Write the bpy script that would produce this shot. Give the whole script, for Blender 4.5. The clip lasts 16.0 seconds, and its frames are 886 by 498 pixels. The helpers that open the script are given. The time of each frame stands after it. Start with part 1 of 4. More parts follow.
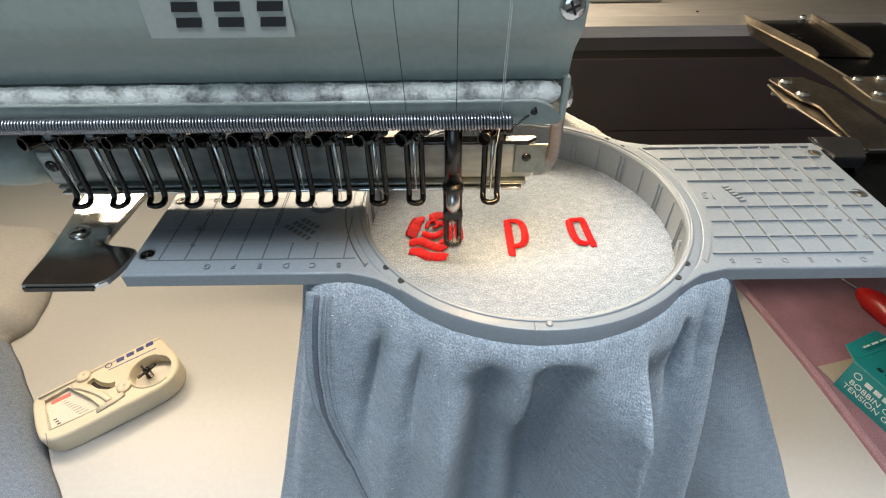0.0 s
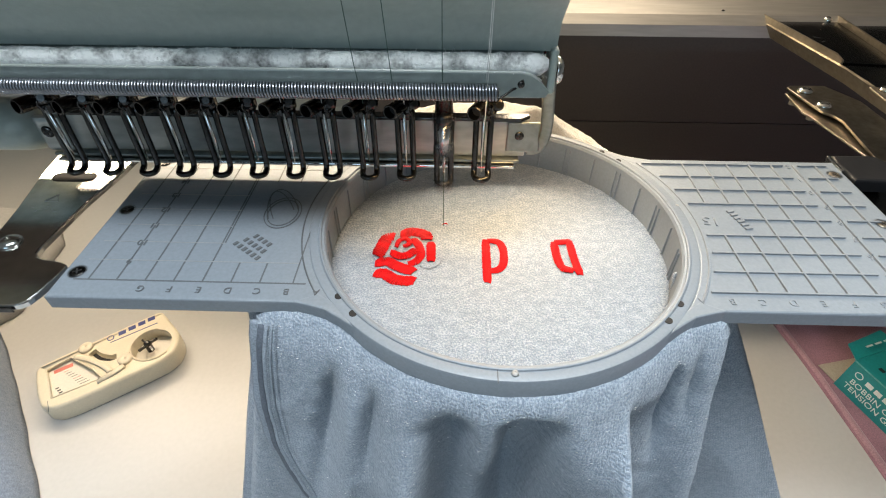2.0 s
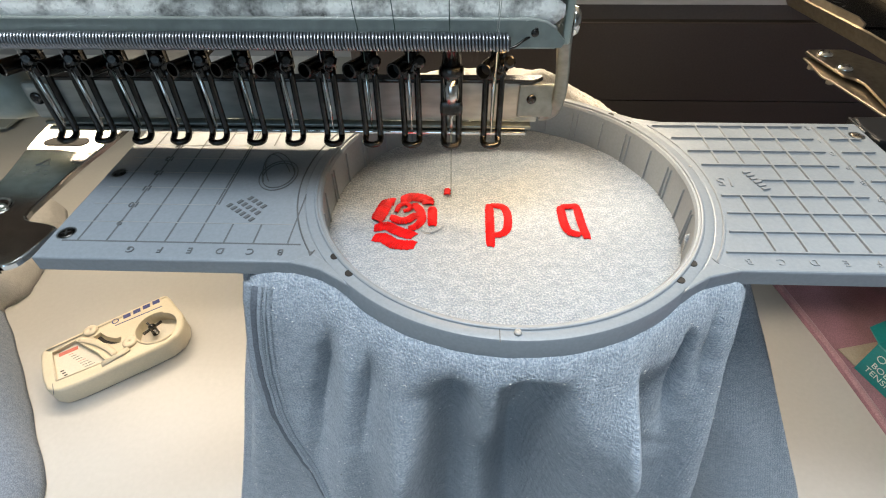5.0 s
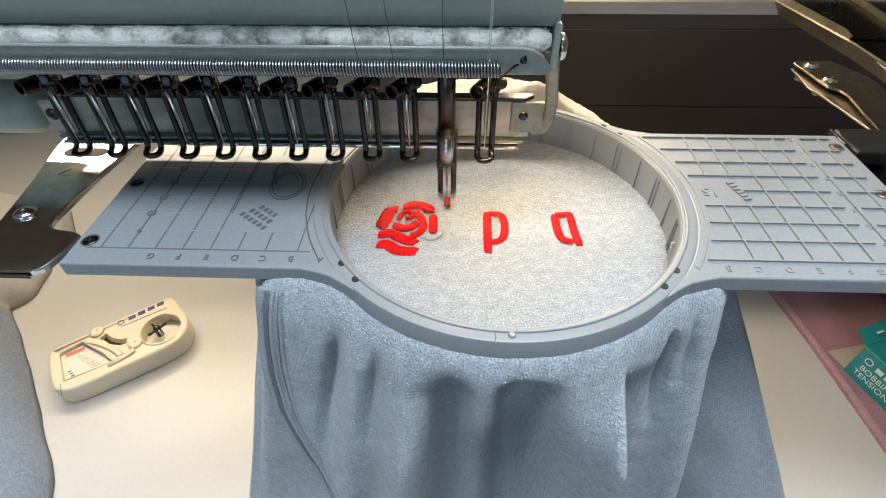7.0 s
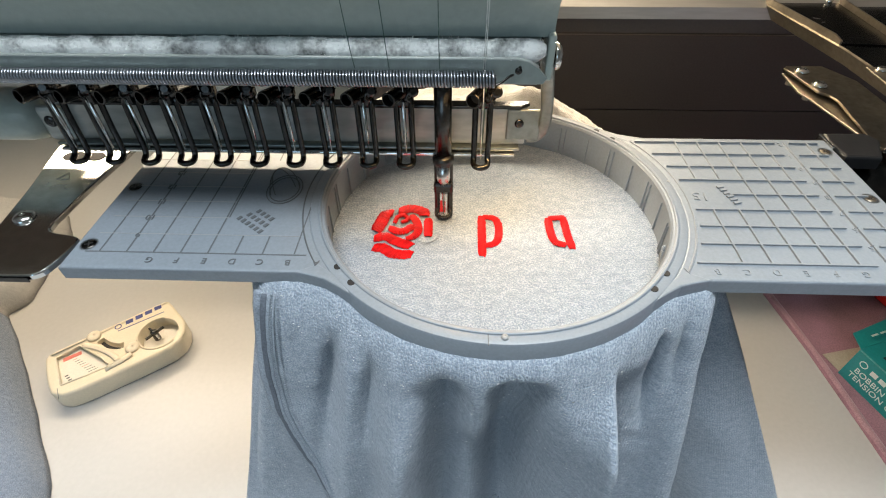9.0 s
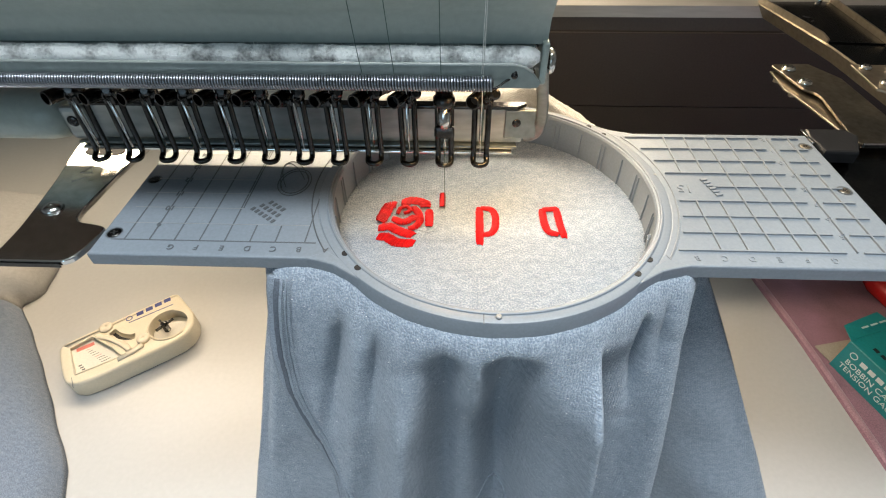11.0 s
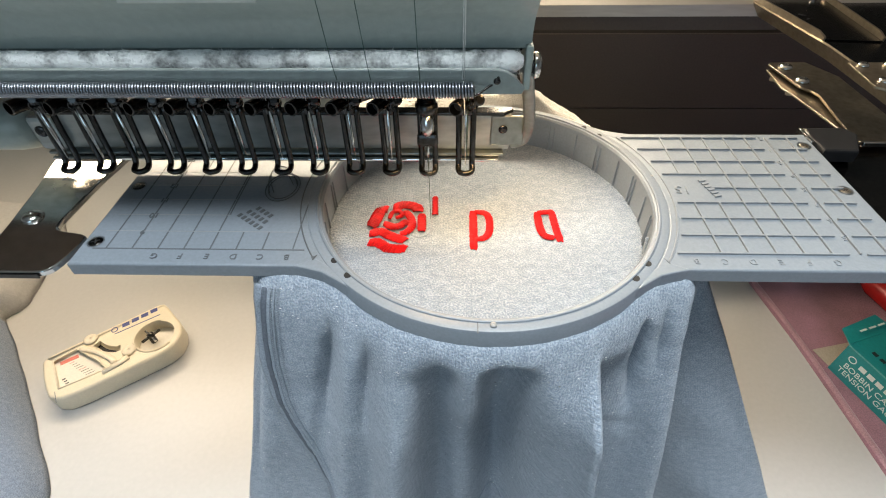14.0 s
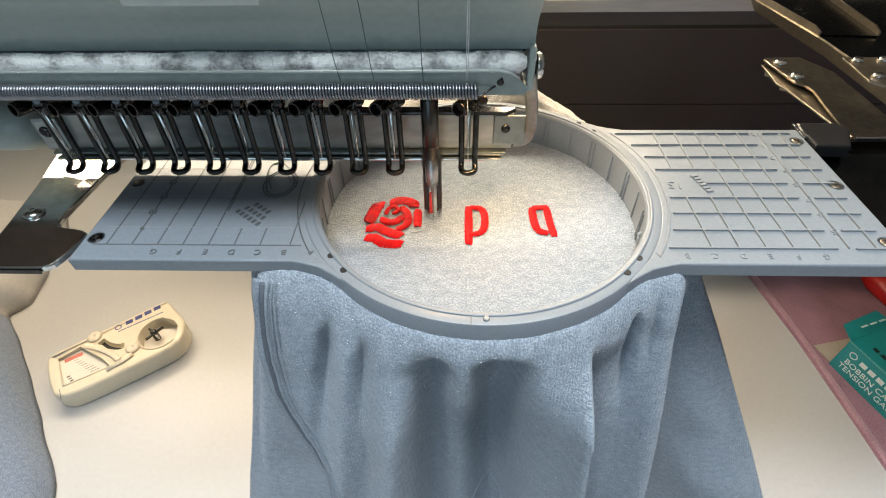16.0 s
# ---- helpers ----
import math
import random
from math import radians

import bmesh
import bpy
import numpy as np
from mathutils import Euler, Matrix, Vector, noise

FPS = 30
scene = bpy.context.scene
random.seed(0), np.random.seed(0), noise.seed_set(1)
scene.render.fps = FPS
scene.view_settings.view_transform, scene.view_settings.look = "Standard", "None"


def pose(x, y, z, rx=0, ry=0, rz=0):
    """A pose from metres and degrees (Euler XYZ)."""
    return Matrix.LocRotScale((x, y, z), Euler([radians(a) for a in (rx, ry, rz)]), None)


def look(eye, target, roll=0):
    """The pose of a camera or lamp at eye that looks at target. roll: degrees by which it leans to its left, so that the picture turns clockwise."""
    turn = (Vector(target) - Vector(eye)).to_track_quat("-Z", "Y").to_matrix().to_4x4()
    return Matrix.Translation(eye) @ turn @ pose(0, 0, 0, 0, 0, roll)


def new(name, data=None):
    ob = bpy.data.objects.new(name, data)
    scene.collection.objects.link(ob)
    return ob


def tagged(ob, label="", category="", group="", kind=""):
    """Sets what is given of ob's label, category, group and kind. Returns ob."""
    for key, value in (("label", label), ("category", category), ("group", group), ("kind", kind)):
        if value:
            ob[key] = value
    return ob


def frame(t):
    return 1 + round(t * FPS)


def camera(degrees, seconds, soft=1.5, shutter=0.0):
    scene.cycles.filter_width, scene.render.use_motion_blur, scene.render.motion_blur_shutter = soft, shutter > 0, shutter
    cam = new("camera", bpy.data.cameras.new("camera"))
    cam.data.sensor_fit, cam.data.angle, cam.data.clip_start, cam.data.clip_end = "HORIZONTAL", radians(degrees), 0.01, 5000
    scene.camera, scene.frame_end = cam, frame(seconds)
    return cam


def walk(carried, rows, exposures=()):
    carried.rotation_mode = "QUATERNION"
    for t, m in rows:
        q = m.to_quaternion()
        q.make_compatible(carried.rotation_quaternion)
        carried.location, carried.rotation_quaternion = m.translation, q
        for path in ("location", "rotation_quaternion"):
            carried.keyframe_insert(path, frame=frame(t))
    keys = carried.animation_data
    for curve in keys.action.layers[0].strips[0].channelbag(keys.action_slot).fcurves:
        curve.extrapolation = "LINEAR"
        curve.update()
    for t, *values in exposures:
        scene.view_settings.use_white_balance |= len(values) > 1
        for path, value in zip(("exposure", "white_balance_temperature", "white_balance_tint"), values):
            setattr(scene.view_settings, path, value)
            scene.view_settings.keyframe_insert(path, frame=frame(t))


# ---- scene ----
cam = camera(83.8, 16.0, soft=1.1, shutter=0.5)
PATH = [
    (0, (-0.0270, -0.1568, 0.1284), (-0.0265, 0.0680, -0.0702), -0.59),
    (0.5, (-0.0272, -0.1536, 0.1309), (-0.0274, 0.0702, -0.0688), -0.39),
    (1, (-0.0263, -0.1551, 0.1273), (-0.0284, 0.0671, -0.0742), -0.11),
    (1.5, (-0.0215, -0.1566, 0.1264), (-0.0258, 0.0652, -0.0756), 0.10),
    (2, (-0.0183, -0.1604, 0.1235), (-0.0237, 0.0610, -0.0789), 0.24),
    (2.5, (-0.0170, -0.1579, 0.1223), (-0.0231, 0.0632, -0.0804), 0.11),
    (3, (-0.0154, -0.1569, 0.1170), (-0.0223, 0.0637, -0.0862), -0.08),
    (3.5, (-0.0161, -0.1554, 0.1173), (-0.0240, 0.0642, -0.0870), -0.32),
    (4, (-0.0168, -0.1541, 0.1157), (-0.0254, 0.0646, -0.0895), -0.50),
    (4.5, (-0.0184, -0.1557, 0.1099), (-0.0282, 0.0618, -0.0966), -0.75),
    (7, (-0.0162, -0.1617, 0.1209), (-0.0264, 0.0548, -0.0866), -0.68),
    (7.5, (-0.0149, -0.1606, 0.1192), (-0.0246, 0.0560, -0.0882), -0.68),
    (8, (-0.0129, -0.1608, 0.1211), (-0.0220, 0.0561, -0.0860), -0.61),
    (8.5, (-0.0147, -0.1618, 0.1220), (-0.0237, 0.0551, -0.0851), -0.57),
    (9, (-0.0157, -0.1614, 0.1233), (-0.0246, 0.0558, -0.0834), -0.49),
    (11.5, (-0.0144, -0.1716, 0.1314), (-0.0245, 0.0432, -0.0777), -0.70),
    (12, (-0.0110, -0.1686, 0.1282), (-0.0204, 0.0464, -0.0809), -0.66),
    (12.5, (-0.0084, -0.1653, 0.1312), (-0.0171, 0.0503, -0.0772), -0.72),
    (13, (-0.0101, -0.1627, 0.1295), (-0.0186, 0.0533, -0.0784), -0.83),
    (13.5, (-0.0110, -0.1600, 0.1309), (-0.0194, 0.0564, -0.0767), -0.88),
    (14, (-0.0104, -0.1617, 0.1280), (-0.0186, 0.0543, -0.0801), -0.96),
    (14.5, (-0.0087, -0.1600, 0.1280), (-0.0168, 0.0555, -0.0806), -1.04),
    (15, (-0.0107, -0.1597, 0.1254), (-0.0190, 0.0551, -0.0839), -1.16),
    (15.5, (-0.0125, -0.1595, 0.1267), (-0.0212, 0.0549, -0.0830), -1.24),
    (16, (-0.0113, -0.1613, 0.1299), (-0.0200, 0.0527, -0.0802), -1.21),
]
walk(cam, [(t, look(eye, target, roll)) for t, eye, target, roll in PATH])
# the frame carriage: seconds, x, y
CARRIAGE = [
    (0, 0.0086, 0.0222),
    (0.5, 0.0060, 0.0226),
    (1, 0.0005, 0.0124),
    (1.5, -0.0002, -0.0013),
    (2, 0.0008, -0.0062),
    (2.5, 0.0009, -0.0056),
    (3, -0.0018, -0.0046),
    (3.5, -0.0001, -0.0043),
    (4, -0.0005, -0.0038),
    (4.5, -0.0018, -0.0030),
    (7, 0.0000, 0.0000),
    (7.5, 0.0007, 0.0002),
    (8, 0.0019, 0.0008),
    (8.5, -0.0010, 0.0015),
    (9, -0.0008, 0.0018),
    (11.5, -0.0015, 0.0051),
    (12, -0.0009, 0.0057),
    (12.5, -0.0006, 0.0063),
    (13, 0.0015, 0.0067),
    (13.5, 0.0020, 0.0074),
    (14, 0.0017, 0.0082),
    (14.5, 0.0002, 0.0090),
    (15, 0.0002, 0.0097),
    (15.5, -0.0015, 0.0101),
    (16, -0.0016, 0.0107),
]

# ---- room light ----
TABLE = -0.262
world = bpy.data.worlds.new("room")
world.use_nodes = True
world.node_tree.nodes["Background"].inputs[0].default_value = (0.6, 0.7, 0.8, 1)
world.node_tree.nodes["Background"].inputs[1].default_value = 0.04
scene.world = world
scene.view_settings.exposure = 0.0


def area(name, m, sx, sy, watts, colour):
    lamp = bpy.data.lights.new(name, "AREA")
    lamp.shape, lamp.size, lamp.size_y, lamp.energy, lamp.color = "RECTANGLE", sx, sy, watts, colour
    ob = new(name, lamp)
    ob.matrix_world = m
    return ob


area("ceiling_lamp", look((0.10, -0.21, 1.45), (0.09, -0.19, 0)), 1.3, 0.26, 45, (0.87, 0.94, 1.0))
# cool fill added from the front, its source unseen
area("cool_fill", look((-0.7, -2.52, 0.75), (-0.7, 0, 0.70)), 1.38, 1.08, 12, (0.52, 0.77, 1.0))
area("work_lamp", look((-0.23, 0.33, 0.215), (-0.22, 0.03, 0.10)), 0.86, 0.03, 7.7, (1.0, 0.82, 0.60))
# the strip of light under the head's tray
strip = area("head_lamp", look((-0.004, -0.004, 0.0535), (0.010, -0.016, -0.018)), 0.075, 0.010, 0.074, (1.0, 0.65, 0.31))
strip.data.spread = radians(140)


# ---- materials ----
def material(name, colour, rough=0.5, metal=0.0, vary=0.12, big=12, fine=600, bump=0.1, stretch=(1, 1, 1), dark=None, sheen=0.0, coat=0.0, lo_at=0.3, hi_at=0.7, blend=0.55, island=False):
    """Principled surface with variation at two sizes and a fine relief."""
    m = bpy.data.materials.new(name)
    m.use_nodes = True
    n, link = m.node_tree.nodes, m.node_tree.links.new
    p = n["Principled BSDF"]
    tc, mp = n.new("ShaderNodeTexCoord"), n.new("ShaderNodeMapping")
    mp.inputs["Scale"].default_value = stretch
    link(tc.outputs["Object"], mp.inputs[0])
    a, b = n.new("ShaderNodeTexNoise"), n.new("ShaderNodeTexNoise")
    a.inputs["Scale"].default_value, a.inputs["Detail"].default_value = big, 5
    b.inputs["Scale"].default_value, b.inputs["Detail"].default_value = fine, 3
    link(mp.outputs[0], a.inputs[0])
    link(mp.outputs[0], b.inputs[0])
    mix = n.new("ShaderNodeMix")
    mix.data_type = "FLOAT"
    mix.inputs[0].default_value = blend
    link(a.outputs[0], mix.inputs[2])
    link(b.outputs[0], mix.inputs[3])
    ramp = n.new("ShaderNodeValToRGB")
    lo = dark or tuple(c * (1 - 2.2 * vary) for c in colour)
    hi = tuple(min(1, c * (1 + 1.4 * vary)) for c in colour)
    ramp.color_ramp.elements[0].position, ramp.color_ramp.elements[1].position = lo_at, hi_at
    ramp.color_ramp.elements[0].color, ramp.color_ramp.elements[1].color = (*lo, 1), (*hi, 1)
    link(mix.outputs[0], ramp.inputs[0])
    if island:
        geo, mr, vm = n.new("ShaderNodeNewGeometry"), n.new("ShaderNodeMapRange"), n.new("ShaderNodeVectorMath")
        mr.inputs[3].default_value, mr.inputs[4].default_value = 0.78, 1.12
        link(geo.outputs["Random Per Island"], mr.inputs[0])
        vm.operation = "SCALE"
        link(ramp.outputs[0], vm.inputs[0])
        link(mr.outputs[0], vm.inputs["Scale"])
        link(vm.outputs[0], p.inputs["Base Color"])
    else:
        link(ramp.outputs[0], p.inputs["Base Color"])
    rr = n.new("ShaderNodeMapRange")
    rr.inputs[3].default_value, rr.inputs[4].default_value = max(0.03, rough * 0.75), min(1, rough * 1.25)
    link(a.outputs[0], rr.inputs[0])
    link(rr.outputs[0], p.inputs["Roughness"])
    p.inputs["Metallic"].default_value = metal
    p.inputs["Specular IOR Level"].default_value = 0.15 if island else 0.5
    p.inputs["Sheen Weight"].default_value = sheen
    p.inputs["Coat Weight"].default_value = coat
    if bump:
        bp = n.new("ShaderNodeBump")
        bp.inputs["Strength"].default_value, bp.inputs["Distance"].default_value = bump, 0.0006
        link(b.outputs[0], bp.inputs["Height"])
        link(bp.outputs[0], p.inputs["Normal"])
    return m


def knit(name, colour, dark, light, rib=3000):
    """Heathered sweatshirt jersey: mottled yarn, fine rows of stitches, stray pale fibres."""
    m = bpy.data.materials.new(name)
    m.use_nodes = True
    n, link = m.node_tree.nodes, m.node_tree.links.new
    p = n["Principled BSDF"]
    tc, mp, mq = n.new("ShaderNodeTexCoord"), n.new("ShaderNodeMapping"), n.new("ShaderNodeMapping")
    mp.inputs["Scale"].default_value = (0.75, 1.0, 1.0)
    mq.inputs["Scale"].default_value = (1.0, 0.35, 1.0)
    link(tc.outputs["UV"], mp.inputs[0])
    link(tc.outputs["UV"], mq.inputs[0])
    big, mott, yarn = (n.new("ShaderNodeTexNoise") for _ in range(3))
    for tex, scale, src in ((big, 330, mp), (mott, 1600, mp), (yarn, rib, mq)):
        tex.inputs["Scale"].default_value, tex.inputs["Detail"].default_value = scale, 3
        link(src.outputs[0], tex.inputs[0])
    add = n.new("ShaderNodeMath")
    add.operation = "MULTIPLY_ADD"
    add.inputs[1].default_value = 0.48
    link(mott.outputs[0], add.inputs[0])
    mul = n.new("ShaderNodeMath")
    mul.operation = "MULTIPLY_ADD"
    mul.inputs[1].default_value = 0.30
    link(yarn.outputs[0], mul.inputs[0])
    sc = n.new("ShaderNodeMath")
    sc.operation = "MULTIPLY"
    sc.inputs[1].default_value = 0.22
    link(big.outputs[0], sc.inputs[0])
    link(sc.outputs[0], mul.inputs[2])
    link(mul.outputs[0], add.inputs[2])
    ramp = n.new("ShaderNodeValToRGB")
    e = ramp.color_ramp.elements
    e[0].position, e[0].color = 0.415, (*dark, 1)
    e[1].position, e[1].color = 0.60, (*light, 1)
    mid = e.new(0.5)
    mid.color = (*colour, 1)
    link(add.outputs[0], ramp.inputs[0])
    link(ramp.outputs[0], p.inputs["Base Color"])
    p.inputs["Roughness"].default_value, p.inputs["Sheen Weight"].default_value = 0.95, 0.25
    p.inputs["Specular IOR Level"].default_value = 0.15
    # columns of stitches, a little over a millimetre apart
    wale = n.new("ShaderNodeTexWave")
    wale.inputs["Scale"].default_value, wale.inputs["Distortion"].default_value = 255, 5.0
    wale.inputs["Detail"].default_value, wale.inputs["Detail Scale"].default_value = 3, 2.5
    link(tc.outputs["UV"], wale.inputs[0])
    tall = n.new("ShaderNodeMath")
    tall.operation = "MULTIPLY_ADD"
    tall.inputs[1].default_value = 0.07
    link(wale.outputs["Fac"], tall.inputs[0])
    link(add.outputs[0], tall.inputs[2])
    bp = n.new("ShaderNodeBump")
    bp.inputs["Strength"].default_value, bp.inputs["Distance"].default_value = 1.0, 0.0020
    link(tall.outputs[0], bp.inputs["Height"])
    link(bp.outputs[0], p.inputs["Normal"])
    return m


JERSEY = knit("heather_jersey", (0.312, 0.366, 0.424), (0.220, 0.268, 0.322), (0.465, 0.515, 0.570))
JERSEY_GREY = knit("grey_jersey", (0.47, 0.45, 0.42), (0.39, 0.375, 0.35), (0.56, 0.54, 0.51))
# pale fleece, made creamier by the warm lamplight put into its colour
LIT_LINING = knit("lit_fleece_lining", (0.77, 0.74, 0.68), (0.64, 0.61, 0.55), (0.86, 0.84, 0.80))
# darker copy of the jersey: shade over the heap is in its colour
JERSEY_SHADED = knit("shaded_jersey", (0.165, 0.205, 0.270), (0.118, 0.150, 0.203), (0.26, 0.305, 0.38), 1400)
SEAM = material("seam_thread", (0.30, 0.345, 0.395), 0.9, vary=0.25, fine=1500, bump=0.6)
# dark tone for the shadow drawn beside the seam
SEAM_SHADOW = material("painted_seam_shadow", (0.12, 0.14, 0.17), 0.95, vary=0.2, fine=1500, bump=0.5)
HOOP = material("hoop_plastic", (0.212, 0.243, 0.272), 0.42, vary=0.06, fine=900, bump=0.06)
# lighter than the hoop plastic: light caught by raised edges is in the colour
HOOP_MARK = material("hoop_moulding", (0.30, 0.305, 0.298), 0.40, vary=0.05, fine=900, bump=0.05)
GROOVE = material("hoop_groove", (0.10, 0.108, 0.115), 0.6, vary=0.08)
PAINT = material("sage_enamel", (0.345, 0.395, 0.358), 0.38, vary=0.05, big=9, fine=420, bump=0.22)
PLATE_GREY = material("satin_steel", (0.24, 0.265, 0.255), 0.36, 0.85, vary=0.14, fine=300, bump=0.04)
CHROME = material("polished_steel", (0.72, 0.71, 0.685), 0.14, 1.0, vary=0.10, big=40, fine=260, bump=0.03)
STEEL = material("blued_steel", (0.075, 0.073, 0.070), 0.25, 1.0, vary=0.2, big=60, fine=500, bump=0.05)
SPRING = material("spring_wire", (0.30, 0.315, 0.34), 0.34, 1.0, vary=0.12, fine=400, bump=0.03)
BRASSY = material("zinc_plate", (0.36, 0.315, 0.245), 0.40, 1.0, vary=0.12, big=30, fine=300, bump=0.04)
ALU = material("brushed_aluminium", (0.52, 0.50, 0.47), 0.42, 0.85, vary=0.08, big=8, fine=350, bump=0.05, stretch=(0.1, 1, 1))
BROWN = material("brown_enamel", (0.058, 0.045, 0.039), 0.42, vary=0.10, big=6, fine=500, bump=0.08)
BLACK = material("black_plastic", (0.018, 0.018, 0.019), 0.3, vary=0.15, fine=500, bump=0.05)
# near-black, standing in for the shade in holes, slots and gaps
DARK = material("recess_shade", (0.012, 0.011, 0.010), 0.7, vary=0.2)
TABLETOP = material("white_laminate", (0.455, 0.448, 0.434), 0.34, vary=0.025, big=5, fine=260, bump=0.03)
CREAM = material("cream_plastic", (0.70, 0.625, 0.475), 0.36, vary=0.04, big=20, fine=700, bump=0.05)
CREAM_LIGHT = material("ivory_plastic", (0.74, 0.66, 0.52), 0.38, vary=0.03, big=20, fine=700, bump=0.04)
PAPER = material("dial_card", (0.72, 0.68, 0.60), 0.6, vary=0.04)
INK_BLUE = material("blue_ink", (0.03, 0.045, 0.20), 0.5, vary=0.1)
INK_RED = material("red_ink", (0.60, 0.16, 0.12), 0.5, vary=0.1)
INK_BLACK = material("black_ink", (0.012, 0.012, 0.013), 0.45, vary=0.1)
TEAL = material("teal_card", (0.012, 0.235, 0.245), 0.42, vary=0.08, big=25, fine=500, bump=0.06)
TEAL_PALE = material("worn_teal_card", (0.10, 0.34, 0.33), 0.55, vary=0.2, big=60, fine=500, bump=0.1)
CARD = material("raw_card", (0.42, 0.37, 0.29), 0.8, vary=0.1, fine=700, bump=0.1)
WHITE_INK = material("white_ink", (0.70, 0.74, 0.72), 0.5, vary=0.08, fine=900)
PINK = material("mauve_felt", (0.30, 0.148, 0.190), 0.95, vary=0.2, big=35, fine=900, bump=0.5, sheen=0.3)
PINK_EDGE = material("pink_felt_edge", (0.39, 0.225, 0.26), 0.95, vary=0.2, big=60, fine=900, bump=0.6, sheen=0.3)
RED_PLASTIC = material("red_plastic", (0.42, 0.014, 0.012), 0.25, vary=0.1, fine=300, bump=0.03)
THREAD_RED = material("red_rayon_thread", (0.60, 0.005, 0.007), 0.6, vary=0.2, big=160, fine=2600, bump=0.4, island=True)
THREAD_PALE = material("pale_thread", (0.62, 0.63, 0.60), 0.5, vary=0.15)
THREAD_DARK = material("dark_green_thread", (0.05, 0.10, 0.075), 0.5, vary=0.15)
FLEECE = material("white_fleece", (0.80, 0.81, 0.78), 1.0, vary=0.1, big=120, fine=900, bump=0.8, dark=(0.10, 0.10, 0.092), sheen=0.4, lo_at=0.34, hi_at=0.55, blend=0.22)
LABEL = material("silver_label", (0.385, 0.41, 0.385), 0.4, 0.1, vary=0.04, fine=700)
TRAY = material("sage_steel_sheet", (0.27, 0.315, 0.30), 0.30, 0.45, vary=0.10, big=30, fine=300, bump=0.05)
# darker zinc copy: the dark surroundings it mirrors are in its colour
ZINC_DARK = material("zinc_dark_reflection", (0.28, 0.245, 0.19), 0.32, 1.0, vary=0.2, big=40, fine=300, bump=0.04)
RAIL = material("needle_rail_steel", (0.43, 0.44, 0.41), 0.34, 0.45, vary=0.16, big=50, fine=300, bump=0.05, stretch=(0.3, 1, 1))
# hoop plastic lightened for ribs that catch the light
LIT_RIDGE = material("lit_hoop_ridge", (0.235, 0.258, 0.278), 0.38, vary=0.05, fine=900, bump=0.05)
WALL = material("painted_wall", (0.42, 0.415, 0.40), 0.8, vary=0.04)


# ---- mesh tools ----
def part(name, bm, mat, parent=None, label="", smooth=False):
    """Links a bmesh as one mesh object under a thing or part."""
    me = bpy.data.meshes.new(name)
    bmesh.ops.recalc_face_normals(bm, faces=bm.faces)
    for f in bm.faces:
        f.smooth = smooth
    bm.to_mesh(me)
    bm.free()
    me.materials.append(mat)
    ob = new(name, me)
    if parent:
        ob.parent = parent
    if label:
        ob["label"] = label
    return ob


def thing(name, label, category, group="", kind="", at=(0, 0, 0), turn=0):
    ob = new(name)
    ob.empty_display_size = 0.02
    ob.matrix_world = pose(*at, 0, 0, turn)
    return tagged(ob, label, category, group, kind)


def box(bm, x0, x1, y0, y1, z0, z1, bevel=0.0, seg=2):
    r = bmesh.ops.create_cube(bm, size=1, matrix=Matrix.Translation(((x0 + x1) / 2, (y0 + y1) / 2, (z0 + z1) / 2)) @ Matrix.Diagonal((abs(x1 - x0), abs(y1 - y0), abs(z1 - z0), 1)))
    if bevel:
        edges = list({e for v in r["verts"] for e in v.link_edges})
        bmesh.ops.bevel(bm, geom=edges, offset=bevel, segments=seg, profile=0.5, affect="EDGES")
    return bm


def prism(bm, outline, z0, z1, bevel=0.0, seg=2):
    vs = [bm.verts.new((x, y, z0)) for x, y in outline]
    f = bm.faces.new(vs)
    r = bmesh.ops.extrude_face_region(bm, geom=[f])
    top = [g for g in r["geom"] if isinstance(g, bmesh.types.BMVert)]
    bmesh.ops.translate(bm, verts=top, vec=(0, 0, z1 - z0))
    if bevel:
        tops = set(top)
        edges = [e for e in bm.edges if e.verts[0] in tops and e.verts[1] in tops]
        bmesh.ops.bevel(bm, geom=edges, offset=bevel, segments=seg, profile=0.5, affect="EDGES")
    return bm


def rounded(outline, f, reach=0.004):
    """Cuts every corner of an outline twice, so that it runs round."""
    for _ in range(2):
        out = []
        for a, b in zip(outline, outline[1:] + outline[:1]):
            d = math.dist(a, b)
            k = min(f, reach / d)
            out += [(a[0] + (b[0] - a[0]) * k, a[1] + (b[1] - a[1]) * k), (b[0] + (a[0] - b[0]) * k, b[1] + (a[1] - b[1]) * k)]
        outline, f = out, 0.25
    return outline


def spline(points, n=8):
    """Catmull-Rom through the points."""
    p = [Vector(q) for q in points]
    p = [2 * p[0] - p[1], *p, 2 * p[-1] - p[-2]]
    out = []
    for i in range(1, len(p) - 2):
        for k in range(n):
            t = k / n
            out.append(0.5 * (2 * p[i] + (p[i + 1] - p[i - 1]) * t + (2 * p[i - 1] - 5 * p[i] + 4 * p[i + 1] - p[i + 2]) * t * t + (3 * p[i] - p[i - 1] - 3 * p[i + 1] + p[i + 2]) * t ** 3))
    out.append(p[-2])
    return out


